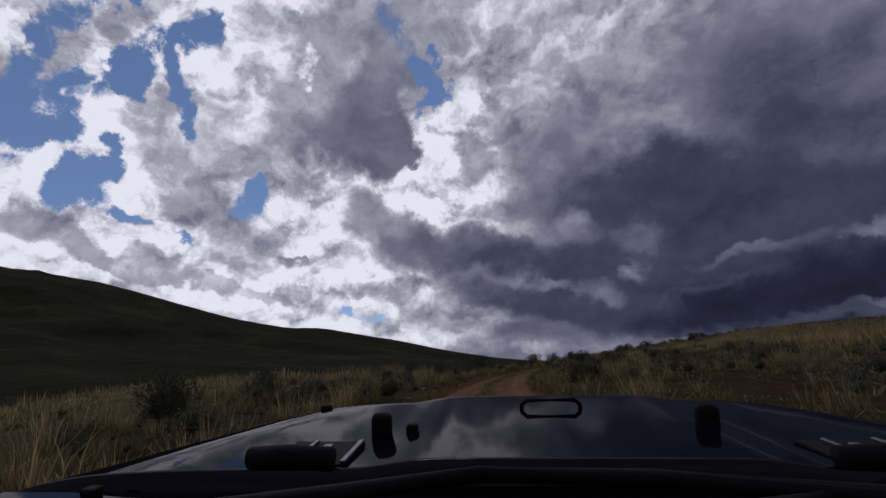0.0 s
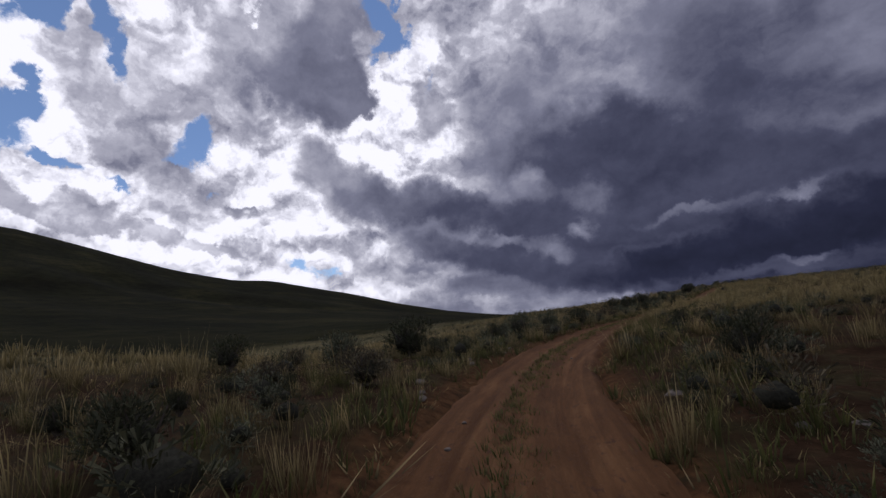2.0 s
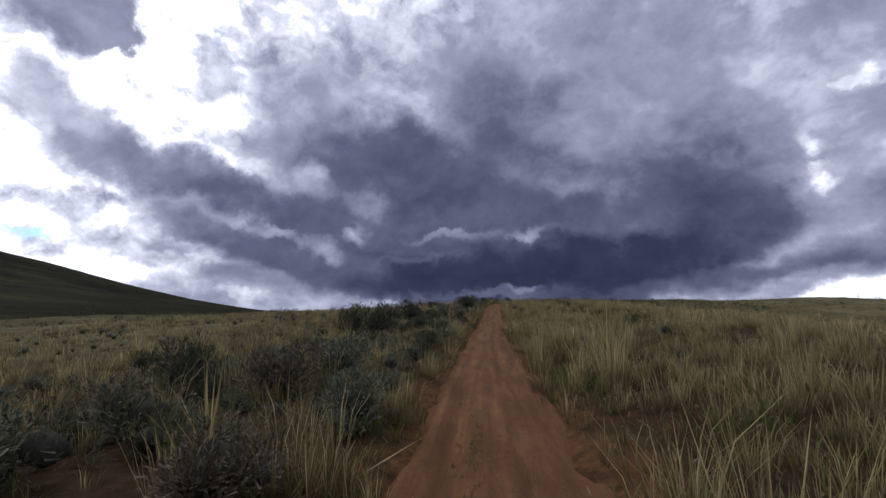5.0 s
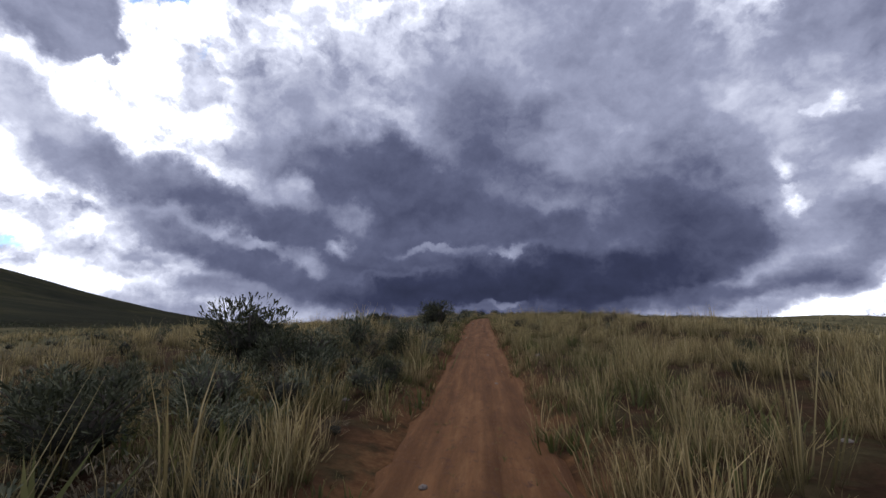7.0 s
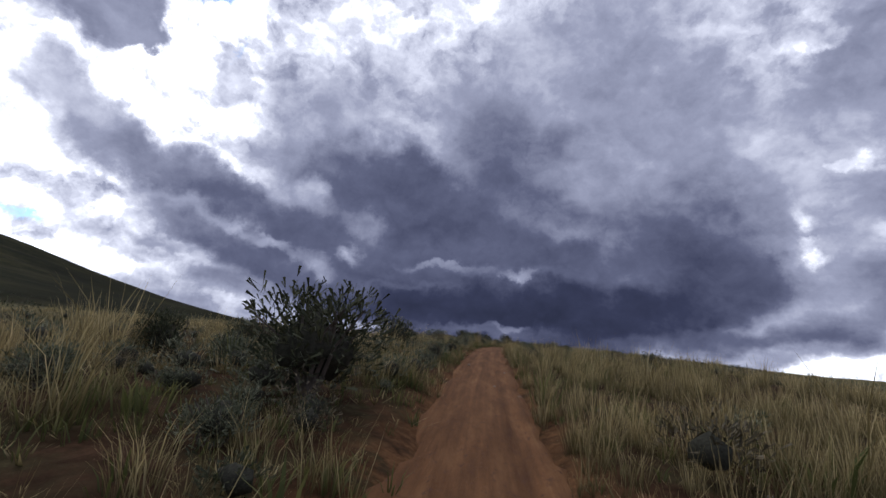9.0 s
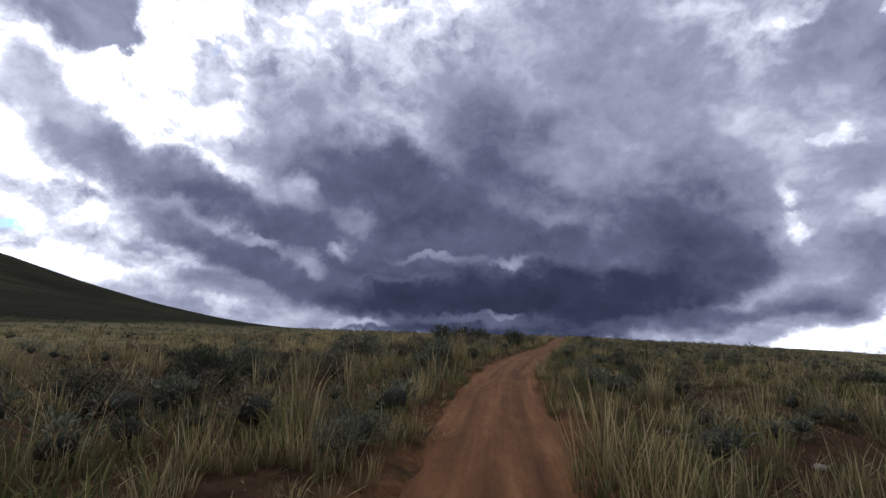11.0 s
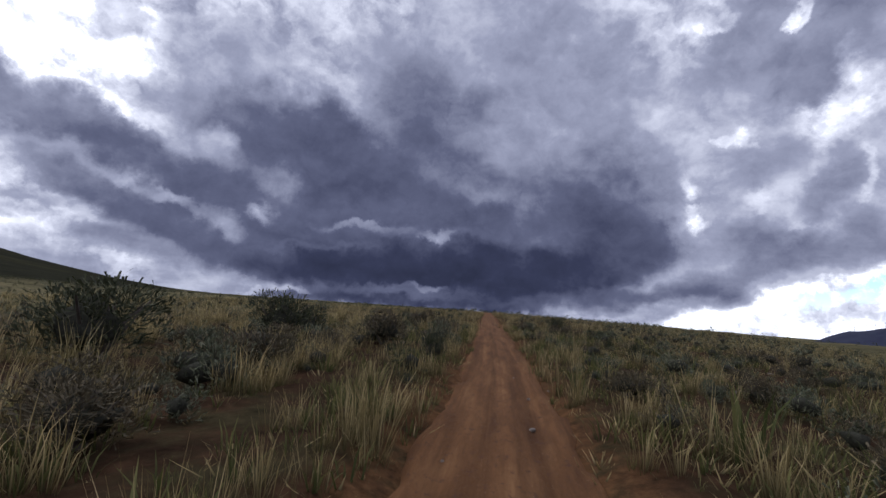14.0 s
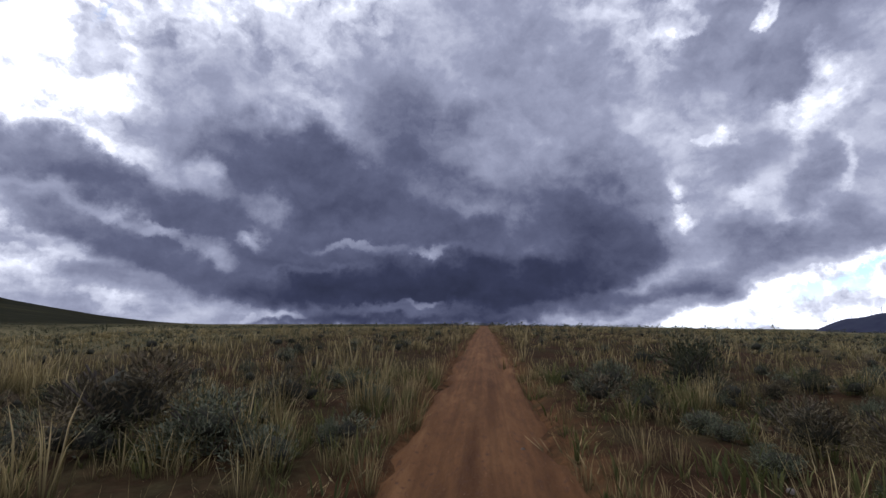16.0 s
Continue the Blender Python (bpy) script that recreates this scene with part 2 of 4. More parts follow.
# the torn eastern edge, clear air below it
cloud(0.60, -27.0, 27.5, 9.7, 5.1, 10, 0.75)
cloud(0.62, -38.4, 17.2, 6.6, 7.1, 9, 0.70)
cloud(0.68, -27.0, 32.5, 4.7, 2.1, 12, 0.60)
cloud(0.55, -14.6, 25.1, 6.4, 4.4, 3, 0.75)
cloud(0.46, -42.3, 27.3, 2.9, 2.9, 19, 0.75)
cloud(0.48, -37.7, 25.2, 3.5, 1.8, 25, 0.75)
cloud(0.54, -33.2, 28.3, 2.9, 2.1, 14, 0.75)
cloud(0.78, -40.1, 21.0, 2.8, 1.3, -0, 0.80)
cloud(0.80, -43.5, 23.0, 1.1, 2.0, -11, 0.80)
cloud(0.80, -37.8, 30.2, 1.1, 0.9, 18, 0.50)
cloud(0.74, -29.9, 32.4, 1.9, 0.8, 3, 0.50)
cloud(0.78, -28.4, 14.4, 0.6, 1.6, 4, 0.90)
cloud(0.79, -29.1, 11.1, 0.8, 0.7, -10, 0.90)
cloud(0.68, -34.7, 14.0, 1.4, 1.3, -13, 0.90)
cloud(0.69, -38.2, 10.6, 2.4, 0.8, -12, 0.90)
cloud(0.72, -33.3, 19.9, 1.3, 1.0, -3, 0.50)
cloud(0.70, -31.2, 19.6, 0.9, 0.6, 7, 0.50)
cloud(0.74, -43.8, 15.3, 0.4, 2.0, 9, 0.90)
cloud(0.66, -41.5, 8.8, 2.8, 0.5, -8, 0.50)
cloud(0.52, -34.0, 16.7, 1.9, 1.4, 7, 0.75)
cloud(0.50, -40.9, 14.7, 1.7, 3.2, 26, 0.75)
cloud(0.54, -37.0, 18.6, 1.8, 2.2, 9, 0.75)
cloud(0.50, -34.2, 9.6, 2.4, 1.8, -8, 0.75)
cloud(0.48, -43.3, 10.5, 1.4, 1.8, 5, 0.75)
cloud(0.90, -37.5, 1.3, 15.0, 2.6, -15, 0.35)
cloud(0.88, -43.6, 2.8, 6.1, 2.9, -14, 0.35)
opening(-40.9, 3.4, 4.9, 1.1, -13, 0.42)
opening(-33.8, 1.1, 4.4, 0.7, -11, 0.38)
opening(-43.7, 4.8, 2.3, 0.8, -12, 0.44)
cloud(0.46, -37.2, 7.5, 5.9, 1.5, -12, 0.75)
cloud(0.48, -42.2, 7.4, 3.1, 1.0, -9, 0.75)
cloud(0.42, -30.8, 5.1, 4.5, 1.4, -15, 0.75)
cloud(0.38, -24.1, 2.8, 6.5, 1.2, -10, 0.75)
cloud(0.52, -34.5, 4.6, 1.7, 0.5, -20, 0.75)
cloud(0.34, -18.5, 3.0, 3.8, 1.1, -7, 0.75)


# heaped relief, lit from above, and fine structure
def heaps(vector):
    n = wnode("ShaderNodeTexVoronoi", feature="SMOOTH_F1")
    wlink(vector, n.inputs["Vector"])
    n.inputs["Scale"].default_value, n.inputs["Detail"].default_value, n.inputs["Roughness"].default_value = 9.0, 3.0, 0.5
    n.inputs["Smoothness"].default_value, n.inputs["Lacunarity"].default_value = 0.45, 2.3
    return n.outputs["Distance"]


wisp = wvec("SUBTRACT", wnoise(direction, 11.0, 6.0, 0.6).outputs["Color"], (0.5, 0.5, 0.5))
curled = wvec("ADD", wvec("MULTIPLY", direction, (1.0, 1.0, 1.35)), wvec("SCALE", wisp, scale=0.14))
relief = wmath("SUBTRACT", heaps(wvec("ADD", curled, (0.0, 0.0, 0.035))), heaps(curled))
billow = wnoise(wvec("ADD", deck, wvec("SCALE", stir_b, scale=0.5)), 1.7, 4.0, 0.5, 0.2).outputs["Fac"]
fine = wnoise(wvec("ADD", wvec("MULTIPLY", direction, (1.0, 1.0, 1.5)), wvec("SCALE", stir_b, scale=0.06)), 11.0, 7.0, 0.56).outputs["Fac"]
soft_part = wmath("ADD", wmath("MULTIPLY", wmath("SUBTRACT", billow, 0.5), 0.36), wmath("MULTIPLY", wmath("SUBTRACT", fine, 0.5), 0.30))
# the dark bases are smoother than the lit heaps
amount = wnode("ShaderNodeMapRange")
wlink(tone, amount.inputs["Value"])
amount.inputs["From Min"].default_value, amount.inputs["From Max"].default_value = 0.15, 0.75
amount.inputs["To Min"].default_value, amount.inputs["To Max"].default_value = 0.35, 1.0
lit = wnode("ShaderNodeMapRange")
wlink(tone, lit.inputs["Value"])
lit.inputs["From Min"].default_value, lit.inputs["From Max"].default_value = 0.58, 0.95
lit.inputs["To Min"].default_value, lit.inputs["To Max"].default_value = 0.08, 0.60
toned = wmath("ADD", tone, wmath("MULTIPLY", soft_part, amount.outputs[0]))
toned = wmath("ADD", toned, wmath("MULTIPLY", relief, lit.outputs[0]))
ramp = wnode("ShaderNodeValToRGB")
wlink(toned, ramp.inputs[0])
stops = ramp.color_ramp.elements
stops[0].position, stops[0].color = 0.0, (0.018, 0.022, 0.044, 1)
stops[1].position, stops[1].color = 1.0, (1.72, 1.80, 2.02, 1)
for where, colour in ((0.18, (0.040, 0.047, 0.095)), (0.37, (0.118, 0.132, 0.220)), (0.565, (0.335, 0.362, 0.505)), (0.78, (0.81, 0.85, 1.02))):
    stops.new(where).color = (*colour, 1)

ragged = wnoise(stirred, 9.0, 9.0, 0.62).outputs["Fac"]
clear = wnode("ShaderNodeMapRange", interpolation_type="SMOOTHSTEP")
wlink(wmath("ADD", gap, wmath("MULTIPLY", wmath("SUBTRACT", ragged, 0.5), 1.6)), clear.inputs["Value"])
clear.inputs["From Min"].default_value, clear.inputs["From Max"].default_value = 0.34, 0.58
sky = wnode("ShaderNodeTexSky", sky_type="NISHITA", sun_disc=False)
SUN_AZ, SUN_EL = 50.0, 64.0
sky.sun_elevation, sky.sun_rotation = radians(SUN_EL), radians(-SUN_AZ)
sky.dust_density, sky.ozone_density, sky.altitude = 0.0, 4.0, 1500
blue = wvec("SCALE", sky.outputs[0], scale=0.20)
over = wnode("ShaderNodeMix", data_type="RGBA")
wlink(wmath("MULTIPLY", clear.outputs[0], wmath("GREATER_THAN", gap, 0.02)), over.inputs[0])
wlink(ramp.outputs[0], over.inputs[6])
wlink(blue, over.inputs[7])
background = wnode("ShaderNodeBackground")
wlink(over.outputs[2], background.inputs["Color"])
background.inputs["Strength"].default_value = 1.0
wlink(background.outputs[0], wnode("ShaderNodeOutputWorld").inputs[0])

# a veiled sun behind the bright clouds
sun = new("sun", bpy.data.lights.new("sun", "SUN"))
sun.data.energy, sun.data.angle, sun.data.color = 0.5, radians(14), (1.0, 0.95, 0.88)
sun.matrix_world = look(heading(SUN_AZ, SUN_EL) * 300, (0, 0, 0))


# ---- materials ----
def material(name):
    m = bpy.data.materials.new(name)
    m.use_nodes = True
    return m, m.node_tree, m.node_tree.nodes["Principled BSDF"]


def add(nt, kind, **settings):
    n = nt.nodes.new(kind)
    for key, value in settings.items():
        setattr(n, key, value)
    return n


def coloured(nt, value, stops):
    r = add(nt, "ShaderNodeValToRGB")
    nt.links.new(value, r.inputs[0])
    els = r.color_ramp.elements
    for i, (where, colour) in enumerate(stops):
        e = els[i] if i < 2 else els.new(where)
        e.position, e.color = where, (*colour, 1)
    return r.outputs[0]


def noise_at(nt, scale, detail=4.0, rough=0.55, stretch=None):
    co = add(nt, "ShaderNodeTexCoord").outputs["Object"]
    if stretch:
        m = add(nt, "ShaderNodeMapping")
        m.inputs["Scale"].default_value = stretch
        nt.links.new(co, m.inputs[0])
        co = m.outputs[0]
    n = add(nt, "ShaderNodeTexNoise")
    nt.links.new(co, n.inputs["Vector"])
    n.inputs["Scale"].default_value, n.inputs["Detail"].default_value, n.inputs["Roughness"].default_value = scale, detail, rough
    return n.outputs["Fac"]


def mixed(nt, fac, a, b, mode="MIX"):
    m = add(nt, "ShaderNodeMix", data_type="RGBA", blend_type=mode)
    for socket, v in ((m.inputs[0], fac), (m.inputs[6], a), (m.inputs[7], b)):
        if isinstance(v, (int, float)):
            socket.default_value = v
        elif isinstance(v, tuple):
            socket.default_value = (*v, 1)
        else:
            nt.links.new(v, socket)
    return m.outputs[2]


def bumped(nt, bsdf, value, strength, distance):
    b = add(nt, "ShaderNodeBump")
    b.inputs["Strength"].default_value, b.inputs["Distance"].default_value = strength, distance
    nt.links.new(value, b.inputs["Height"])
    nt.links.new(b.outputs[0], bsdf.inputs["Normal"])


def soil_material():
    """Dry reddish soil with litter and low growth between the shrubs; grassier on the slopes far off."""
    m, nt, b = material("rangeland_soil")
    soil = coloured(nt, noise_at(nt, 3.2, 9, 0.74), ((0.28, (0.016, 0.010, 0.006)), (0.72, (0.100, 0.055, 0.031)), (0.5, (0.046, 0.026, 0.015))))
    litter = coloured(nt, noise_at(nt, 5.0, 9, 0.75), ((0.3, (0.018, 0.016, 0.008)), (0.7, (0.085, 0.066, 0.033))))
    near = mixed(nt, coloured(nt, noise_at(nt, 0.9, 8, 0.68), ((0.45, (0, 0, 0)), (0.60, (1, 1, 1)))), soil, litter)
    # red dirt thrown out of the track
    spill = add(nt, "ShaderNodeAttribute", attribute_name="spill").outputs["Fac"]
    patch = coloured(nt, noise_at(nt, 2.2, 7, 0.7), ((0.36, (0, 0, 0)), (0.56, (1, 1, 1))))
    dirt = coloured(nt, noise_at(nt, 7.0, 8, 0.72), ((0.3, (0.060, 0.029, 0.014)), (0.7, (0.205, 0.104, 0.048))))
    near = mixed(nt, mixed(nt, 1.0, spill, patch, "MULTIPLY"), near, dirt)
    # grassy plateau, then the green ridge face darkened for cloud shade, brush in its folds
    sward = coloured(nt, noise_at(nt, 0.06, 8, 0.66), ((0.30, (0.06, 0.056, 0.028)), (0.72, (0.23, 0.19, 0.10)), (0.5, (0.13, 0.112, 0.056))))
    specks = coloured(nt, noise_at(nt, 0.55, 5, 0.75), ((0.52, (1, 1, 1)), (0.66, (0.40, 0.43, 0.40))))
    plateau = mixed(nt, 1.0, sward, specks, "MULTIPLY")
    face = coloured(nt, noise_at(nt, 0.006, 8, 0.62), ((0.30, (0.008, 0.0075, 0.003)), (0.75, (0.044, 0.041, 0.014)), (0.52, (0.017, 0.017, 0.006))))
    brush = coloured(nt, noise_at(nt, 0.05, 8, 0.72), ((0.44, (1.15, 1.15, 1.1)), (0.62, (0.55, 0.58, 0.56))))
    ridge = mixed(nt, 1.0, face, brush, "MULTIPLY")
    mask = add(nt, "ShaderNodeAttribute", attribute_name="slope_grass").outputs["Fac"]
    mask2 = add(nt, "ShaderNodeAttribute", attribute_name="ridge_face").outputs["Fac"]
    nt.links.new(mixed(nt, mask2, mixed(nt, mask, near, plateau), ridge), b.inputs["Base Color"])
    b.inputs["Roughness"].default_value, b.inputs["Specular IOR Level"].default_value = 0.95, 0.02
    bumped(nt, b, noise_at(nt, 9.0, 7, 0.7), 0.7, 0.05)
    return m


def road_material():
    """Packed red dirt, drawn out along the way by wheels."""
    m, nt, b = material("packed_red_dirt")
    across = add(nt, "ShaderNodeAttribute", attribute_name="across").outputs["Fac"]
    along = add(nt, "ShaderNodeAttribute", attribute_name="along").outputs["Fac"]
    lane = add(nt, "ShaderNodeCombineXYZ")
    nt.links.new(across, lane.inputs[0])
    nt.links.new(along, lane.inputs[1])

    def drawn(x, y, detail, rough):
        sm = add(nt, "ShaderNodeMapping")
        sm.inputs["Scale"].default_value = (x, y, 1)
        nt.links.new(lane.outputs[0], sm.inputs[0])
        sn = add(nt, "ShaderNodeTexNoise")
        sn.inputs["Scale"].default_value, sn.inputs["Detail"].default_value, sn.inputs["Roughness"].default_value = 1.0, detail, rough
        nt.links.new(sm.outputs[0], sn.inputs["Vector"])
        return sn.outputs["Fac"]

    tex = coloured(nt, drawn(3.0, 0.45, 9, 0.70), ((0.25, (0.075, 0.034, 0.015)), (0.76, (0.245, 0.126, 0.055)), (0.5, (0.148, 0.069, 0.028))))
    lines = coloured(nt, drawn(3.6, 0.05, 5, 0.6), ((0.34, (0.72, 0.69, 0.66)), (0.68, (1.38, 1.40, 1.42)), (0.5, (1.0, 1.0, 1.0))))
    base = mixed(nt, 1.0, tex, lines, "MULTIPLY")
    clods = coloured(nt, drawn(9.0, 5.0, 4, 0.7), ((0.56, (0, 0, 0)), (0.68, (1, 1, 1))))
    base = mixed(nt, clods, base, (0.10, 0.048, 0.028))
    grit = coloured(nt, noise_at(nt, 28.0, 5, 0.7), ((0.62, (0, 0, 0)), (0.74, (1, 1, 1))))
    base = mixed(nt, grit, base, (0.32, 0.20, 0.13))
    nt.links.new(base, b.inputs["Base Color"])
    b.inputs["Roughness"].default_value, b.inputs["Specular IOR Level"].default_value = 0.93, 0.15
    bumped(nt, b, drawn(9.0, 4.0, 8, 0.72), 0.8, 0.05)
    return m


def leafy(name, stops, through_light=0.3, scale=0.5, foot=None):
    """Blades and leaves: each island its own shade, with broad drifts of colour; foot: a dark base colour for the shade
    low in the tufts.
    """
    m, nt, b = material(name)
    own = add(nt, "ShaderNodeNewGeometry").outputs["Random Per Island"]
    base = coloured(nt, own, stops)
    drift = coloured(nt, noise_at(nt, scale, 4, 0.6), ((0.3, (0.70, 0.74, 0.70)), (0.7, (1.25, 1.2, 1.15))))
    base = mixed(nt, 1.0, base, drift, "MULTIPLY")
    # shade between the tufts is painted in: blades darken towards the foot
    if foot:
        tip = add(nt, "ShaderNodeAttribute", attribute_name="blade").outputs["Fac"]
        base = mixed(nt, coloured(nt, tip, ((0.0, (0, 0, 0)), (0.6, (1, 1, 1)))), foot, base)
    nt.links.new(base, b.inputs["Base Color"])
    b.inputs["Roughness"].default_value, b.inputs["Specular IOR Level"].default_value = 0.75, 0.2
    t = add(nt, "ShaderNodeBsdfTranslucent")
    nt.links.new(base, t.inputs[0])
    mix = add(nt, "ShaderNodeMixShader")
    mix.inputs[0].default_value = through_light
    nt.links.new(b.outputs[0], mix.inputs[1])
    nt.links.new(t.outputs[0], mix.inputs[2])
    nt.links.new(mix.outputs[0], nt.nodes["Material Output"].inputs[0])
    return m


def plain(name, low, high, scale, rough, metal=0.0, bump=0.0, coat=0.0, spec=0.5):
    m, nt, b = material(name)
    nt.links.new(coloured(nt, noise_at(nt, scale, 6, 0.6), ((0.3, low), (0.7, high))), b.inputs["Base Color"])
    b.inputs["Roughness"].default_value, b.inputs["Metallic"].default_value = rough, metal
    b.inputs["Coat Weight"].default_value, b.inputs["Specular IOR Level"].default_value = coat, spec
    b.inputs["Coat Roughness"].default_value = 0.04
    if bump:
        bumped(nt, b, noise_at(nt, scale * 3, 5, 0.6), 0.5, bump)
    return m


SOIL, DIRT = soil_material(), road_material()
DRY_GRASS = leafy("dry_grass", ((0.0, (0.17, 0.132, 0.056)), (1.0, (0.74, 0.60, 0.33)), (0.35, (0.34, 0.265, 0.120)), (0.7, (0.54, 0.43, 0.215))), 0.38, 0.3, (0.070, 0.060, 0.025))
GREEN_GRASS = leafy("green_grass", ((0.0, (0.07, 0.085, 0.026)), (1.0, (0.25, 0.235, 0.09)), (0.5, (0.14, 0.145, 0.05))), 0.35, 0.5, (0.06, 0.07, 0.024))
SAGE_LEAF = leafy("sage_leaf", ((0.0, (0.060, 0.070, 0.042)), (1.0, (0.27, 0.28, 0.19)), (0.5, (0.120, 0.132, 0.084))), 0.12, 0.6)
DARK_LEAF = leafy("dark_shrub_leaf", ((0.0, (0.036, 0.042, 0.024)), (1.0, (0.14, 0.145, 0.085)), (0.5, (0.060, 0.066, 0.036))), 0.12, 0.6)
BROWN_LEAF = leafy("dry_brush_leaf", ((0.0, (0.055, 0.046, 0.030)), (1.0, (0.25, 0.205, 0.135)), (0.5, (0.115, 0.094, 0.058))), 0.12, 0.6)
WOOD = plain("grey_stem_bark", (0.06, 0.048, 0.038), (0.15, 0.125, 0.10), 9.0, 0.9, bump=0.01)
STONE = plain("pale_field_stone", (0.12, 0.095, 0.075), (0.28, 0.24, 0.20), 6.0, 0.88, bump=0.02)
# blue base colour stands in for the haze over the far mountain
MOUNTAIN = plain("haze_blue_mountain", (0.028, 0.032, 0.062), (0.05, 0.055, 0.085), 0.01, 0.95, spec=0.1)
WHITE_STEEL = plain("white_painted_steel", (0.62, 0.63, 0.66), (0.72, 0.73, 0.75), 0.3, 0.5)

# ---- the lie of the land ----
ROAD_Y = [-60, -30, 0, 4, 8, 12, 16.5, 21, 26, 31, 36.5, 42, 55, 69, 80, 85.6, 100, 113, 124, 129, 135, 140, 146, 151, 157, 162, 168, 230, 320]
ROAD_X = [56, 28.5, 0.0, -3.9, -7.5, -11.1, -14.6, -17.7, -20.3, -22.2, -23.6, -24.6, -26.4, -28.1, -29.2, -29.8, -31.3, -32.4, -33.0, -32.95, -32.5, -31.9, -31.35, -30.7, -30.0, -29.5, -29.0, -23.4, -15.3]
ROAD_Z = [-1.2, -0.9, 0, 0.6, 0.93, 1.13, 1.28, 1.42, 1.55, 1.67, 1.78, 1.86, 1.92, 2, 2.25, 2.5, 3.25, 3.9, 4.2, 4.31, 4.38, 4.4, 4.41, 4.43, 4.47, 4.52, 4.6, 5.3, 5.5]
_y = np.arange(-120, 420, 0.5)
_k = np.exp(-0.5 * (np.arange(-10, 11) * 0.5 / 2.0) ** 2)
_k /= _k.sum()


def _soft(values):
    raw = np.interp(_y, ROAD_Y, values)
    return np.convolve(np.pad(raw, 10, mode="edge"), _k, mode="valid")


_x, _z = _soft(ROAD_X), _soft(ROAD_Z)
_slope = np.gradient(_x, _y)


def road_x(y):
    return np.interp(y, _y, _x)


def road_z(y):
    return np.interp(y, _y, _z)


def aside(x, y):
    """Metres to the right of the road's middle, square to it (near the road)."""
    return (x - road_x(y)) * np.cos(np.arctan(np.interp(y, _y, _slope)))


def ramp01(v, a, b):
    t = np.clip((v - a) / (b - a), 0, 1)
    return t * t * (3 - 2 * t)


def ripple(x, y, seed, size):
    """Smooth uneven relief, about -1 to 1, with bumps of that size."""
    g = np.random.default_rng(seed)
    out = np.zeros_like(x, dtype=float)
    for i in range(7):
        a, p, f = g.uniform(0, 6.283), g.uniform(0, 6.283), g.uniform(0.6, 1.7) / size
        out += np.sin((x * math.cos(a) + y * math.sin(a)) * f * 6.283 + p)
    return out / 3.2


HILL_AZ = [-180, -60, 20, 28, 34, 40, 46, 53, 58, 62, 65, 68, 73, 78, 87, 95, 120, 150, 180]
HILL_EL = [0, 0, 0, 0.0, 0.5, 1.6, 3.0, 5.3, 6.7, 7.9, 8.25, 8.6, 10.0, 11.5, 14.0, 15.4, 16.0, 9.0, 0]
RIDGE = 2200.0


def hill(x, y):
    """The long ridge across the valley, and the low swells of the plain."""
    dx, dy = x + 22.0, y - 60.0
    r, az = np.hypot(dx, dy), np.degrees(np.arctan2(-dx, dy)) + 0.8
    top = np.tan(np.radians(np.interp(az, HILL_AZ, HILL_EL))) * RIDGE
    t = np.clip((r - 110) / (RIDGE - 110), 0, 1)
    fall = 1 - 0.5 * ramp01(r, RIDGE, 3600)
    rough = 1 + 0.07 * ripple(x, y, 5, 420.0) * ramp01(r, 300, 700) * (1 - ramp01(r, 1500, 2100))
    return top * (0.25 * t + 0.75 * t ** 1.7) * fall * rough


def track_half(y):
    """Half the bare width of the track, wider at the bend."""
    return 1.26 - 0.42 * ramp01(y, 30, 55)


def land(x, y):
    """The ground's height."""
    x, y = np.asarray(x, dtype=float), np.asarray(y, dtype=float)
    d = aside(x, y)
    left, right = np.maximum(-d, 0), np.maximum(d, 0)
    z = road_z(y)
    ahead = np.maximum(y - 320, 0)
    # uphill to the left at the bend, level further on
    z = z + (1 - ramp01(y, 18, 34)) * 0.105 * np.minimum(left, 30) - (1 - ramp01(y, 18, 34)) * 0.05 * np.minimum(right, 8)
    z = z - ramp01(y, 26, 50) * 0.012 * np.minimum(left, 90) + ramp01(y, 70, 84) * (1 - ramp01(y, 95, 112)) * 0.05 * np.minimum(left, 10)
    # level beside the track on the right, then falling away
    verge = np.interp(y, [15, 45, 62, 75, 100, 180], [0.02, 0.030, 0.020, 0.002, 0.005, 0.008])
    brow = np.interp(y, [15, 45, 75, 100, 125, 150, 170, 240, 320], [0.06, 0.07, 0.09, 0.12, 0.12, 0.065, 0.048, 0.026, 0.018])
    z = z - verge * np.minimum(right, 12) - brow * np.clip(right - 12, 0, 60) - 0.03 * np.clip(right - 72, 0, 1400)
    z = z - 0.004 * np.minimum(ahead, 2500) * (right > 0) - 0.0015 * np.minimum(ahead, 2500) * (right <= 0)
    z = z + hill(x, y)
    near = np.abs(d)
    z = z + 0.10 * ripple(x, y, 1, 9.0) * ramp01(near, 2.0, 6.0) + 0.05 * ripple(x, y, 2, 2.4) * ramp01(near, 1.3, 2.3)
    z = z + 0.7 * ripple(x, y, 3, 70.0) * ramp01(near, 25, 90)
    z = z + 0.025 * ripple(x, y, 4, 0.8) * ramp01(near, 1.2, 1.8)
    # banks beside the track
    return z + 0.14 * ramp01(near, track_half(y) + 0.04, track_half(y) + 0.85) * (1 - 0.6 * ramp01(near, 3.0, 6.0))


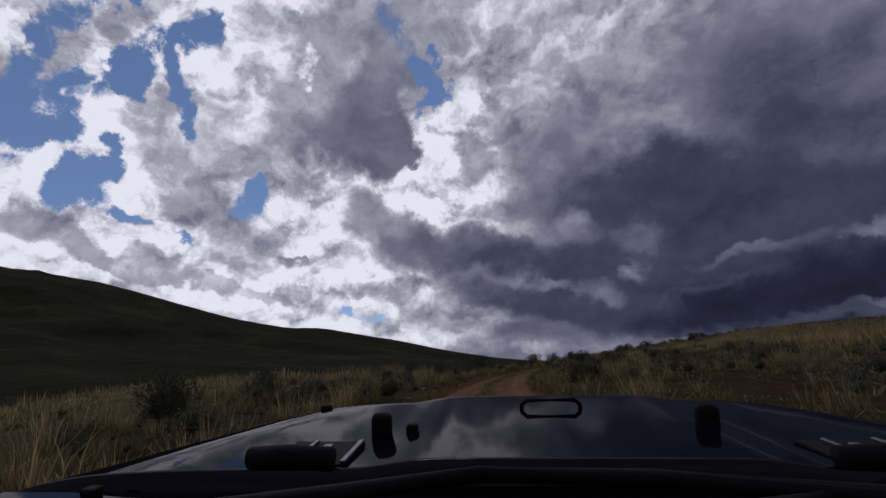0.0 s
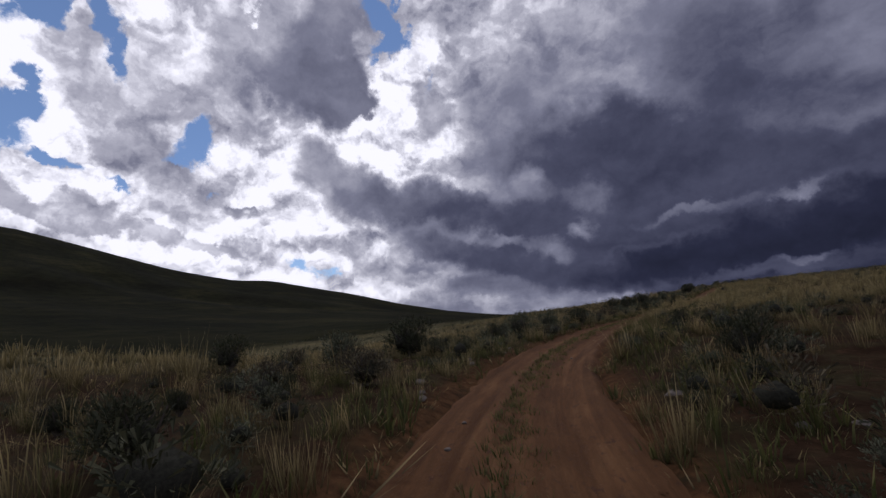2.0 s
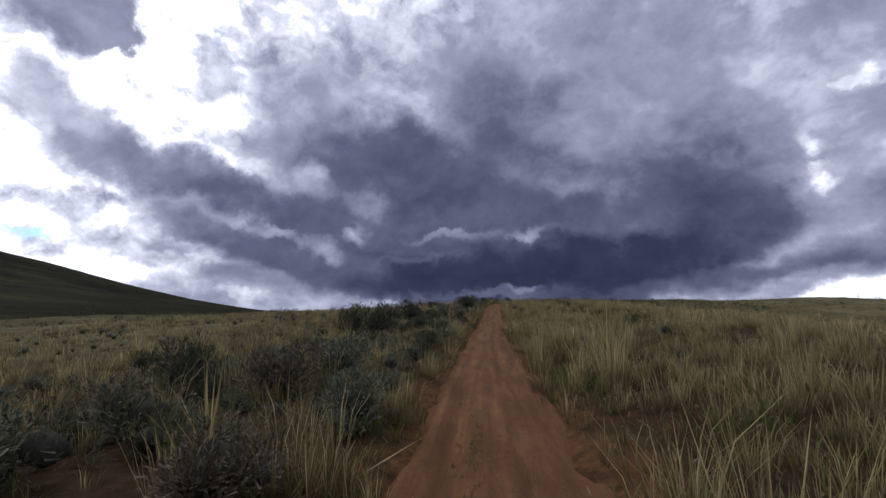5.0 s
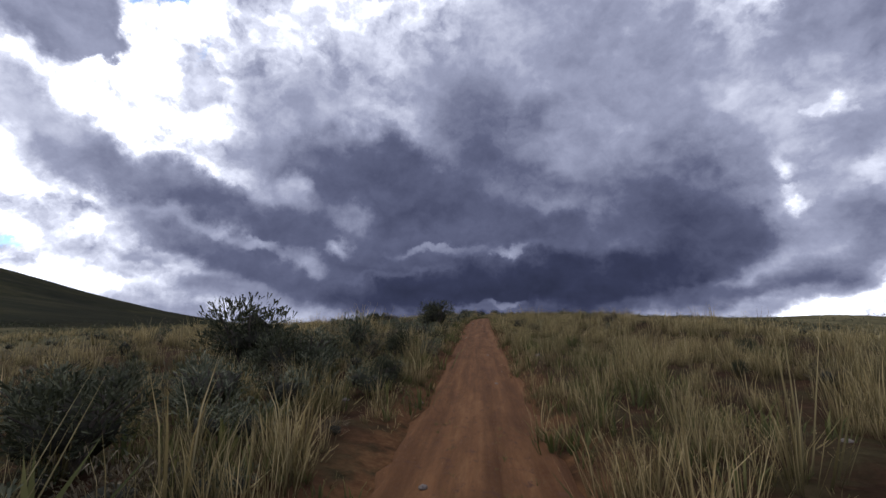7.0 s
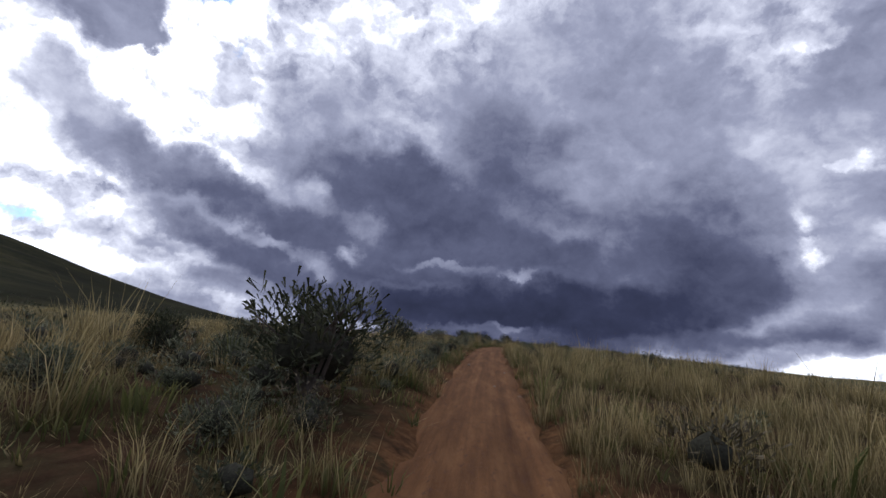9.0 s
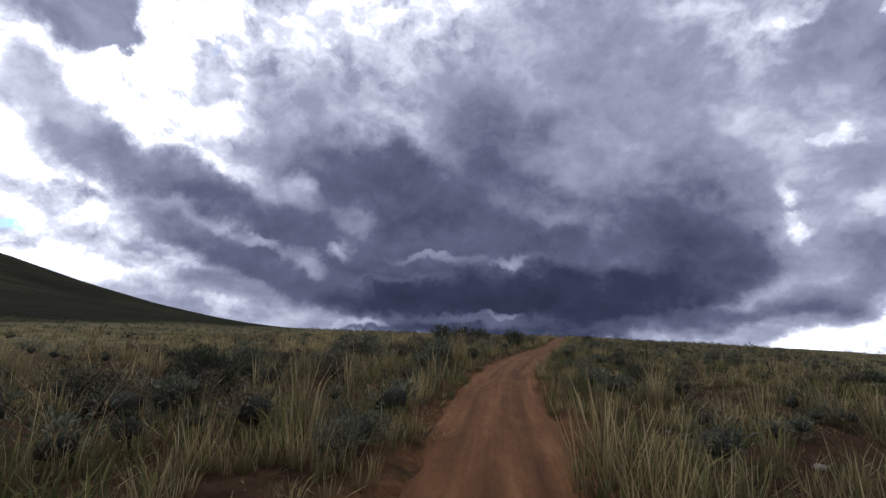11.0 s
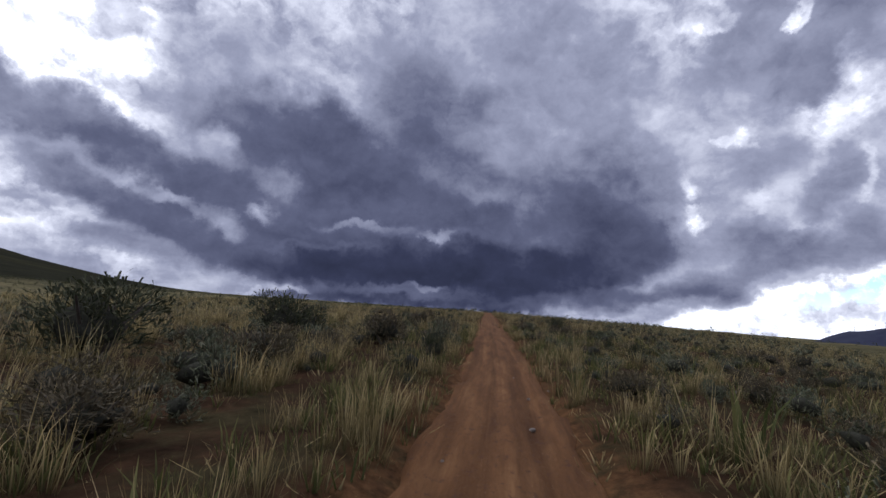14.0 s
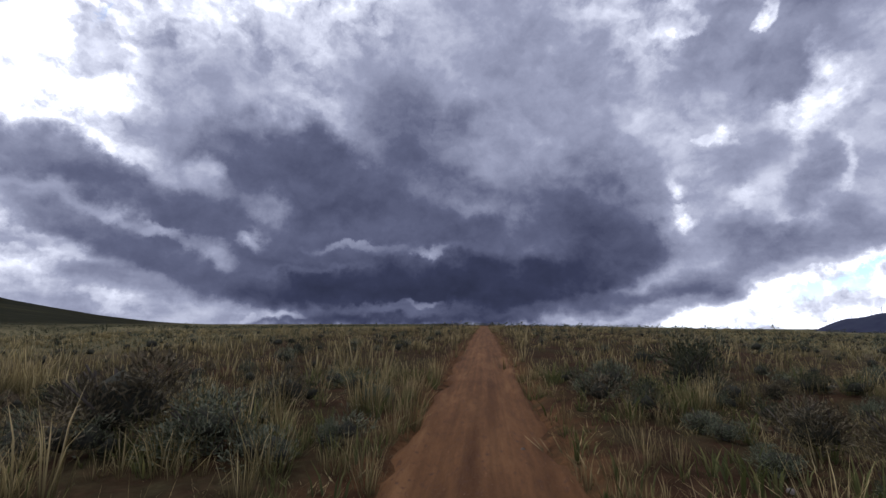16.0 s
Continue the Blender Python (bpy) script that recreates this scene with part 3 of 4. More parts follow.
def build_ground():
    side = np.concatenate([np.arange(0, 4, 0.25), np.arange(4, 14, 0.5), np.arange(14, 40, 1.5), np.geomspace(40, 4600, 46)])
    cols = np.concatenate([-side[:0:-1], side])
    rows = np.concatenate([-np.geomspace(4600, 24, 30), np.arange(-22, 190, 0.5), np.arange(190, 340, 2.0), np.geomspace(340, 4800, 46)])
    Y, D = np.meshgrid(rows, cols, indexing="ij")
    X = road_x(Y) + D
    Z = land(X, Y)
    Z = Z - 0.13 * (1 - ramp01(np.abs(aside(X, Y)), track_half(Y) - 0.11, track_half(Y) + 0.30)) * (Y > -70) * (Y < 330)
    n, k = X.shape
    i = np.arange(n * k).reshape(n, k)
    quads = np.stack([i[:-1, :-1], i[:-1, 1:], i[1:, 1:], i[1:, :-1]], -1).reshape(-1, 4)
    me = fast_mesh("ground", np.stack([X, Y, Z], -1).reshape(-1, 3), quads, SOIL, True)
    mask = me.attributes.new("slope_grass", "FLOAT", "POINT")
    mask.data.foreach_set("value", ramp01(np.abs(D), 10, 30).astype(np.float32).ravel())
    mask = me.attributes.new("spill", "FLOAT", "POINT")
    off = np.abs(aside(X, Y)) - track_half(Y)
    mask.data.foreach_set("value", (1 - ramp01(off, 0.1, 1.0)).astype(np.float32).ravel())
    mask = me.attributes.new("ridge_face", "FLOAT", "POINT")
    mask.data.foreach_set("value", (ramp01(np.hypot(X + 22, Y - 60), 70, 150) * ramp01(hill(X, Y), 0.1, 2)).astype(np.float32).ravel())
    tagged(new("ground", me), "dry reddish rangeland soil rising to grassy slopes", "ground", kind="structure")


def build_road():
    """Two packed wheel tracks with a low crown and loose shoulders."""
    across = np.linspace(-1.85, 1.85, 42)
    y = np.arange(-58, 322, 0.35)
    cx, cz, s = road_x(y), road_z(y), np.interp(y, _y, _slope)
    nx, ny = 1 / np.hypot(1, s), -s / np.hypot(1, s)
    O, Y = np.meshgrid(across, y)
    X, Yw = cx[:, None] + O * nx[:, None], y[:, None] + O * ny[:, None]
    wander = 0.07 * np.sin(y * 0.21)[:, None] + 0.05 * np.sin(y * 0.53 + 1)[:, None]
    o = O + wander
    Z = cz[:, None] - 0.055 * np.exp(-((np.abs(o) - 0.66) / 0.20) ** 2) + 0.03 * np.exp(-(o / 0.35) ** 2)
    Z = Z + 0.05 * np.exp(-((np.abs(o) - track_half(Yw) - 0.02) / 0.15) ** 2) + 0.012 * np.sin(O * 9 + 1.3) * np.exp(-np.abs(O)) + 0.01 * ripple(O * 3, Yw * 0.15, 8, 1.0)
    edge = track_half(Yw) + 0.11 * ripple(X, Yw, 10, 2.3) + 0.07 * ripple(X, Yw, 12, 0.7)
    Z = Z - 0.24 * ramp01(np.abs(O), edge, edge + 0.36)
    n, k = O.shape
    i = np.arange(n * k).reshape(n, k)
    quads = np.stack([i[:-1, :-1], i[:-1, 1:], i[1:, 1:], i[1:, :-1]], -1).reshape(-1, 4)
    me = fast_mesh("road", np.stack([X, Yw, Z], -1).reshape(-1, 3), quads, DIRT, True)
    for name, v in (("across", O), ("along", Y)):
        me.attributes.new(name, "FLOAT", "POINT").data.foreach_set("value", v.astype(np.float32).ravel())
    tagged(new("road", me), "red-brown packed dirt track with wheel ruts and loose edges", "road", kind="structure")


build_ground()
build_road()


CREST_AZ = [-100, -80, -65, -55, -50, -47, -44.8, -44.3, -43.4, -42.2, -41.1, -40.1, -39.3, -38.3, -36.5]
CREST_Z = [60, 130, 130, 118, 108, 98, 88, 85, 77, 48, 42, 12, -12, -48, -80]


def build_mountain():
    """The mountain beyond the plain, with the blue of distance haze in its colour."""
    az = np.linspace(-36, -100, 90)
    depth = np.linspace(0, 1, 12)
    crest = np.interp(az[::-1], CREST_AZ, CREST_Z)[::-1]
    A, D = np.meshgrid(az, depth, indexing="ij")
    R = 3650 + 700 * D
    X, Y = 0 + R * np.sin(np.radians(-A)), 150 + R * np.cos(np.radians(A))
    Z = -90 + (crest[:, None] + 88) * np.sin(np.pi * 0.5 * np.minimum(D * 1.5, 1)) * (1 - 0.4 * ramp01(D, 0.7, 1)) + 5 * ripple(X, Y, 31, 300.0) * D
    n, k = X.shape
    i = np.arange(n * k).reshape(n, k)
    quads = np.stack([i[:-1, :-1], i[:-1, 1:], i[1:, 1:], i[1:, :-1]], -1).reshape(-1, 4)
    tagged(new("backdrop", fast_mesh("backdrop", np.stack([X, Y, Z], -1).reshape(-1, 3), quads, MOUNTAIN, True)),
           "distant mountain coloured dark haze blue under the clearing sky", "mountain", kind="structure")


build_mountain()


# ---- shrubs and grass ----
def rotations(up, spin):
    """Frames whose third axis is up, turned by spin."""
    up = up / np.linalg.norm(up, axis=1)[:, None]
    ref = np.where(np.abs(up[:, 2:3]) < 0.9, np.array([[0, 0, 1.0]]), np.array([[1.0, 0, 0]]))
    a = np.cross(ref, up)
    a /= np.linalg.norm(a, axis=1)[:, None]
    b = np.cross(up, a)
    c, s = np.cos(spin)[:, None], np.sin(spin)[:, None]
    return a * c + b * s, b * c - a * s, up


def shrub_leaves(g, sprigs, leaf, lobes=8, tall=0.8):
    """Leafy sprigs on the lobes of a rounded shrub one metre across: vertices and triangles."""
    angle = g.uniform(0, 6.283, lobes)
    reach = g.uniform(0.08, 0.30, lobes)
    centre = np.stack([reach * np.cos(angle), reach * np.sin(angle), tall * g.uniform(0.16, 0.72, lobes)], 1)
    size = g.uniform(0.15, 0.27, lobes)
    pick = g.integers(0, lobes, sprigs)
    way = g.normal(size=(sprigs, 3))
    way[:, 2] = way[:, 2] * 0.9 + 0.2
    way /= np.linalg.norm(way, axis=1)[:, None]
    base = centre[pick] + way * (size[pick] * g.uniform(0.45, 1.0, sprigs))[:, None]
    base[:, 2] = np.maximum(base[:, 2], 0.04)
    up = way * 0.8 + np.array([0, 0, 0.7]) + g.normal(scale=0.25, size=(sprigs, 3))
    a, b, up = rotations(up, g.uniform(0, 6.283, sprigs))
    verts, faces = [], []
    i = np.arange(sprigs)
    for blade in range(2):
        ang = blade * 2.4
        side = a * math.cos(ang) + b * math.sin(ang)
        lean = b * math.cos(ang) - a * math.sin(ang)
        lng = leaf * g.uniform(0.6, 1.5, sprigs)[:, None]
        wid = leaf * g.uniform(0.08, 0.16, sprigs)[:, None]
        tip = base + up * lng * 0.9 + lean * lng * g.uniform(0.15, 0.6, sprigs)[:, None]
        start = blade * 3 * sprigs
        verts += [base, tip - side * wid, tip + side * wid]
        faces.append(np.stack([start + i, start + sprigs + i, start + 2 * sprigs + i], 1))
    return np.concatenate(verts), np.concatenate(faces)


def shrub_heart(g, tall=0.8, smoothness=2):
    """The lumpy twig mass that leaves cover, dark to hold the shrub's inner shade."""
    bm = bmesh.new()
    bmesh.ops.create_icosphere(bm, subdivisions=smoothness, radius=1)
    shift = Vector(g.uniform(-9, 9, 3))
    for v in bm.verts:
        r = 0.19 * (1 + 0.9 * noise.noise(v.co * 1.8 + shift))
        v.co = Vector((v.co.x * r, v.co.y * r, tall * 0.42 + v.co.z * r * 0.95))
    me = bpy.data.meshes.new("shaded_core")
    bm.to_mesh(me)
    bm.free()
    me.materials.append(SHADED_TWIGS)
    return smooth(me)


def mesh_arrays(me):
    """The vertices and triangles of a mesh of triangles."""
    return np.array([v.co for v in me.vertices]), np.array([p.vertices for p in me.polygons])


def shrub_stems(g, count=9, tall=0.8):
    """Crooked tapering stems that fork out of one root stock."""
    verts = [np.array([0.03 * math.cos(q * 1.571), 0.03 * math.sin(q * 1.571), -0.05]) for q in range(4)]
    faces = []
    for s in range(count):
        a, out = g.uniform(0, 6.283), g.uniform(0.12, 0.38)
        last = [0, 1, 2, 3]
        for j, f in enumerate((0.3, 0.65, 1.0)):
            p = np.array([out * f * math.cos(a), out * f * math.sin(a), tall * 0.72 * f]) + 0.03 * g.normal(size=3)
            r, o = 0.018 * (1 - 0.28 * j), len(verts)
            verts += [p + r * np.array([math.cos(q * 1.571), math.sin(q * 1.571), 0]) for q in range(4)]
            ring = [o, o + 1, o + 2, o + 3]
            faces += [(last[q], last[(q + 1) % 4], ring[(q + 1) % 4], ring[q]) for q in range(4)]
            last = ring
    return np.array(verts), np.array(faces)


def tuft(g, blades, tall, lean=0.5, wide=0.009, spread=0.07, simple=False):
    """A bunch of bent blades: vertices and triangles."""
    a = g.uniform(0, 6.283, blades)
    out = np.stack([np.cos(a), np.sin(a), np.zeros(blades)], 1)
    side = np.stack([-np.sin(a), np.cos(a), np.zeros(blades)], 1)
    h = tall * g.uniform(0.5, 1.15, blades)[:, None]
    bend = lean * g.uniform(0.2, 1.0, blades)[:, None] * h
    foot = out * g.uniform(0, spread, blades)[:, None]
    up = np.array([0, 0, 1.0])
    w = wide * g.uniform(0.7, 1.4, blades)[:, None]
    mid = foot + up * h * 0.6 + out * bend * 0.35
    tip = foot + up * h * 0.97 + out * bend
    i = np.arange(blades)
    if simple:
        v = [foot - side * w, foot + side * w, tip]
        return np.concatenate(v), np.stack([i, blades + i, 2 * blades + i], 1)
    v = [foot - side * w, foot + side * w, mid - side * w * 0.8, mid + side * w * 0.8, tip]
    n = [j * blades + i for j in range(5)]
    f = [np.stack([n[0], n[1], n[3]], 1), np.stack([n[0], n[3], n[2]], 1), np.stack([n[2], n[3], n[4]], 1)]
    return np.concatenate(v), np.concatenate(f)


def scatter(kinds, x, y, size, height, g):
    """Many plants of a few kinds in one mesh: all vertices and triangles, set on the ground."""
    z = land(x, y)
    which = g.integers(0, len(kinds), len(x))
    spin = g.uniform(0, 6.283, len(x))
    all_v, all_f, all_t, start = [], [], [], 0
    for k, (v, f) in enumerate(kinds):
        m = which == k
        if not m.any():
            continue
        c, s, n = np.cos(spin[m])[:, None], np.sin(spin[m])[:, None], int(m.sum())
        px = (v[None, :, 0] * c - v[None, :, 1] * s) * size[m][:, None] + x[m][:, None]
        py = (v[None, :, 0] * s + v[None, :, 1] * c) * size[m][:, None] + y[m][:, None]
        pz = v[None, :, 2] * (size[m] * height[m])[:, None] + z[m][:, None] - 0.02
        all_v.append(np.stack([px, py, pz], -1).reshape(-1, 3))
        all_f.append((f[None] + (np.arange(n) * len(v))[:, None, None]).reshape(-1, 3) + start)
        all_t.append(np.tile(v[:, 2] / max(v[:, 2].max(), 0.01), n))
        start += n * len(v)
    return np.concatenate(all_v), np.concatenate(all_f), np.concatenate(all_t)


def places(g, count, d0, d1, y0, y1, power=1.0):
    """Spots beside the road, d0 to d1 metres to the right of it (left if negative)."""
    y = g.uniform(y0, y1, count)
    d = d0 + (d1 - d0) * g.uniform(0, 1, count) ** power
    s = np.interp(y, _y, _slope)
    return road_x(y) + d / np.cos(np.arctan(s)), y, d


def clumped(x, y, seed, size, level):
    """Where plants of this sort stand thick."""
    return ripple(x, y, seed, size) > level


g = np.random.default_rng(7)
SAGE = [shrub_leaves(g, 1150, 0.066, 16) for _ in range(6)]
SAGE_MID = [shrub_leaves(g, 175, 0.09, 12) for _ in range(5)]
SAGE_LOW = [shrub_leaves(g, 52, 0.12, 8) for _ in range(5)]
SAGE_FAR = [shrub_leaves(g, 7, 0.36, 3) for _ in range(5)]
STEMS = [shrub_stems(g) for _ in range(6)]
# dark tone of the shrub cores paints the shade deep among the leaves
SHADED_TWIGS = plain("shade_dark_twigs", (0.028, 0.028, 0.020), (0.07, 0.068, 0.05), 30.0, 0.95, bump=0.02, spec=0.1)
HEARTS = [mesh_arrays(shrub_heart(np.random.default_rng(80 + k), 0.8, 1)) for k in range(5)]


def build_shrub(name, k, leaf_material, label, category, group):
    """One shrub: a root with its stems and its foliage."""
    root = new(name)
    part("woody_base", fast_mesh("woody_base", *STEMS[k], WOOD), None, root, "crooked grey woody base")
    part("shade_core", shrub_heart(np.random.default_rng(60 + k)), None, root, "twig core darkened as inner shade")
    part("foliage", fast_mesh("foliage", *SAGE[k], leaf_material), None, root)
    return tagged(root, label, category, group)


def plant_shrubs():
    """The shrubs that stand nearest to the track, one by one, and the scrub beyond them."""
    sage = [build_shrub("sagebrush", k, SAGE_LEAF, "silvery grey-green sagebrush with crooked woody stems on dry soil", "shrub", "sagebrush beside the track") for k in range(4)]
    dry = [build_shrub("dry_brush", k, BROWN_LEAF, "grey-brown half-dry brush with bare twigs beside the sagebrush", "shrub", "dry brush beside the track") for k in (2, 5)]
    dark = [build_shrub("dark_shrub", k, DARK_LEAF, "dark olive-green bushy shrub among the grass", "shrub", "dark shrubs beside the track") for k in (4, 5)]
    g = np.random.default_rng(11)
    spots = []
    for d0, d1, y0, y1, n, power in ((-8, -1.6, 34, 176, 190, 1.2), (-9, -2.4, -4, 34, 26, 1.0), (2.3, 9, -4, 28, 18, 1), (2.2, 9, 28, 118, 18, 1), (1.8, 9, 116, 178, 62, 1)):
        x, y, d = places(g, n, d1 if d0 < 0 else d0, d0 if d0 < 0 else d1, y0, y1, power)
        spots += list(zip(x, y, d))
    z = land(np.array([s[0] for s in spots]), np.array([s[1] for s in spots]))
    used = {}
    for (x, y, d), h in zip(spots, z):
        if 132 < y < 172 and -3.7 < d < -2.3:
            d, x = d - 1.6, x - 1.6
            h = float(land(np.array([x]), np.array([y]))[0])
        u = g.uniform()
        kinds = dark if u < (0.18 if y > 105 else 0.33) else dry if u < 0.48 else sage
        k = int(g.integers(0, len(kinds)))
        ob = kinds[k]
        size = float(np.clip(g.lognormal(-0.02, 0.34), 0.45, 1.6)) * (0.72 if d > 0 else 1.15 if y > 60 else 1.0)
        size = min(size, (abs(d) - 1.0) / 0.62)
        m = pose(x, y, h - 0.03, g.uniform(-6, 6), g.uniform(-6, 6), g.uniform(0, 360)) @ Matrix.Diagonal((size, size * g.uniform(0.8, 1.2), size * g.uniform(0.75, 1.1), 1))
        if ob.name not in used:
            used[ob.name] = True
            ob.matrix_basis = m
        else:
            copy_thing(ob, m)
    # scrub further off, too many to count
    xs, ys, ss = [], [], []
    close = []
    for d0, d1, y0, y1, n, level in ((-13, -4.0, 30, 178, 420, -1), (-7, -1.55, 36, 178, 540, -0.6), (-9, -3.7, 105, 178, 130, -1), (1.6, 13, 114, 180, 420, -1.0), (2.2, 13, 48, 114, 40, -0.3), (2.0, 13.9, 18, 50, 150, -0.6), (-12, -2.2, 0, 36, 150, -0.4), (2.2, 12, -4, 24, 90, -0.4), (-45, -12, -10, 240, 1500, -0.25), (9, 40, -10, 118, 260, 0.1), (12, 50, 112, 250, 1500, -0.6), (-9, -3, 176, 260, 120, -1), (3, 9, 176, 260, 90, -1)):
        x, y, d = places(g, n, d0, d1, y0, y1)
        ok = clumped(x, y, 21, 14.0, level)
        close.append(np.full(ok.sum(), max(abs(d0), abs(d1)) < 14))
        xs.append(x[ok]), ys.append(y[ok]), ss.append(np.clip(g.lognormal(-0.05, 0.35, ok.sum()), 0.4, 1.8))
    x, y, s, close = map(np.concatenate, (xs, ys, ss, close))
    lane = aside(x, y)
    rest = ~((y > 132) & (y < 172) & (lane > -3.6) & (lane < -2.4))
    x, y, s, close = x[rest], y[rest], s[rest], close[rest]
    lot = g.uniform(size=len(x))
    for name, m, mat, label in (("sagebrush_scrub", lot < 0.44, SAGE_LEAF, "grey-green sagebrush scrub spread over the plateau"), ("dark_scrub", lot > 0.66, DARK_LEAF, "dark olive scrub scattered through the sagebrush"), ("dry_brush_scrub", (lot >= 0.44) & (lot <= 0.66), BROWN_LEAF, "grey-brown half-dry brush scattered through the sagebrush")):
        v, f, tip = scatter(SAGE_MID, x[m & close], y[m & close], np.minimum(s[m & close] * 0.72, (np.abs(aside(x, y)[m & close]) - 0.9) / 0.6), np.full((m & close).sum(), 0.85), g)
        v2, f2, tip = scatter(SAGE_LOW, x[m & ~close], y[m & ~close], s[m & ~close] * 0.85, np.full((m & ~close).sum(), 0.85), g)
        v, f = np.concatenate([v, v2]), np.concatenate([f, f2 + len(v)])
        bed = tagged(new(name, fast_mesh(name, v, f, mat)), label, "scrub", kind="stuff")
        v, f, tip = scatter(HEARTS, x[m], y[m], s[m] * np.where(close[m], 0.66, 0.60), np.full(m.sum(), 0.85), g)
        part("shade_core", fast_mesh("shade_core", v, f, SHADED_TWIGS, True), None, bed, "twig core darkened as inner shade")
    xs, ys, ss = [], [], []
    for d0, d1, y0, y1, n in ((-260, -45, -60, 420, 6000), (40, 330, 60, 480, 3000), (-60, 60, 250, 520, 1700)):
        x, y, d = places(g, n, d0, d1, y0, y1)
        keep = hill(x, y) < 2.5
        x, y, n = x[keep], y[keep], int(keep.sum())
        xs.append(x), ys.append(y), ss.append(np.clip(g.lognormal(-0.25, 0.35, n), 0.35, 1.4))
    x, y, s = map(np.concatenate, (xs, ys, ss))
    v, f, tip = scatter(SAGE_FAR, x, y, s * 1.1, np.full(len(x), 0.85), g)
    tagged(new("far_scrub", fast_mesh("far_scrub", v, f, DARK_LEAF)), "dark brush dotted over the far slopes", "scrub", kind="stuff")


plant_shrubs()


def plant_grass():
    g = np.random.default_rng(19)
    tall = [tuft(g, 14, 0.46, 0.75, 0.0032, 0.10) for _ in range(4)] + [tuft(g, 15, 0.46, 0.6, 0.0042, 0.11, True) for _ in range(7)]
    low = [tuft(g, 8, 0.22, 1.0, 0.008, 0.12) for _ in range(6)]
    coarse = [tuft(g, 9, 0.46, 0.7, 0.015, 0.32, True) for _ in range(8)]

    def worn(x, y, d):
        """An old side track, bare of growth."""
        return (d < -2.5) & (d > -3.5) & (y > 132) & (y < 172) & (ripple(x, y, 27, 1.5) > -0.5)

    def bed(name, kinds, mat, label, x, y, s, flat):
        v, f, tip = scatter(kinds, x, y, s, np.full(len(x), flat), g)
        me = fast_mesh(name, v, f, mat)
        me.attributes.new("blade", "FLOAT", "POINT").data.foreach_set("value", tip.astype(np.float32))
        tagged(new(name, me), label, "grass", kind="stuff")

    def sow(name, kinds, mat, label, beds, bunch=1):
        xs, ys, ss = [], [], []
        for d0, d1, y0, y1, per, level, size in beds:
            n = int(abs(d1 - d0) * (y1 - y0) * per / bunch) * bunch
            x, y, d = places(g, n // bunch, d0, d1, y0, y1)
            # bunches: a few tufts out of one hummock
            x, y, d, grown = (np.repeat(a, bunch) for a in (x, y, d, g.lognormal(0, 0.25, n // bunch)))
            if bunch > 1:
                x, y = x + g.normal(0, 0.13, n), y + g.normal(0, 0.13, n)
                d = aside(x, y)
            thick = ripple(x, y, 23, 4.0) + 0.5 * ripple(x, y, 25, 1.3)
            keep = (thick + g.normal(0, 0.35, n) > level) & (np.abs(d) > track_half(y) + 0.16 + 0.18 * ripple(x, y, 24, 3.0)) & ~worn(x, y, d)
            xs.append(x[keep]), ys.append(y[keep])
            ss.append((size * grown * g.lognormal(0, 0.20, n) * (1 + 0.26 * np.clip(thick, -1, 1)))[keep])
        x, y, s = map(np.concatenate, (xs, ys, ss))
        bed(name, kinds, mat, label, x, y, s, 1.0)

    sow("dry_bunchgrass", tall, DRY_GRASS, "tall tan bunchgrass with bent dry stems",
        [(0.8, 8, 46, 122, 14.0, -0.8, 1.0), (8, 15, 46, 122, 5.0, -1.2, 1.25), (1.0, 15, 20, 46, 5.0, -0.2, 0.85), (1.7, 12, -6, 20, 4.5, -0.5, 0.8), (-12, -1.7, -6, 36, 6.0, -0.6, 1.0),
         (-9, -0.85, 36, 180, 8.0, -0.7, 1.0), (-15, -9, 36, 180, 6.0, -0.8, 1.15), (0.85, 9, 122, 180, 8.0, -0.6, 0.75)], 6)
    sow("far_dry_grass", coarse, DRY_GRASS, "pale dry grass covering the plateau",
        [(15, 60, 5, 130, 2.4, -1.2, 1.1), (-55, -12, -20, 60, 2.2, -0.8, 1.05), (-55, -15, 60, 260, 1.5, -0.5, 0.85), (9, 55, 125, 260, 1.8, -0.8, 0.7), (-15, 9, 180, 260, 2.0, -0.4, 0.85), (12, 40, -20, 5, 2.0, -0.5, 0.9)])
    sow("green_bunchgrass", tall, GREEN_GRASS, "green bunchgrass at the foot of the shrubs",
        [(0.85, 9, 20, 180, 2.0, -0.2, 0.7), (-10, -0.85, -6, 180, 2.6, -0.4, 0.7)], 4)
    sow("low_green_grass", low, GREEN_GRASS, "low green grass along the track edges",
        [(0.8, 4.0, -6, 180, 6.0, -0.6, 1.0), (-4.5, -0.8, -6, 180, 6.0, -0.6, 1.0), (4.5, 12, 110, 180, 2.0, 0.0, 1.2)])
    litter = [tuft(g, 7, 0.10, 2.2, 0.008, 0.22, True) for _ in range(8)]
    sow("dry_litter", litter, DRY_GRASS, "flattened dry litter and stubble on the soil",
        [(1.3, 14, -6, 20, 6.0, -0.9, 1.0), (-14, -0.8, -6, 180, 5.5, -0.9, 1.0), (0.8, 4, 20, 120, 6.0, -0.9, 1.0), (0.8, 14, 120, 180, 8.0, -0.9, 1.0)])
    # the grassy crown between the wheel tracks at the bend
    y = g.uniform(6, 76, 2600)
    d = g.normal(0, 0.20, 2600)
    x = road_x(y) + d
    bed("crown_grass", low, GREEN_GRASS, "short worn grass between the wheel tracks", x, y, g.uniform(0.35, 0.9, 2600) * (1 - 0.6 * ramp01(y, 40, 60)), 0.8)


plant_grass()


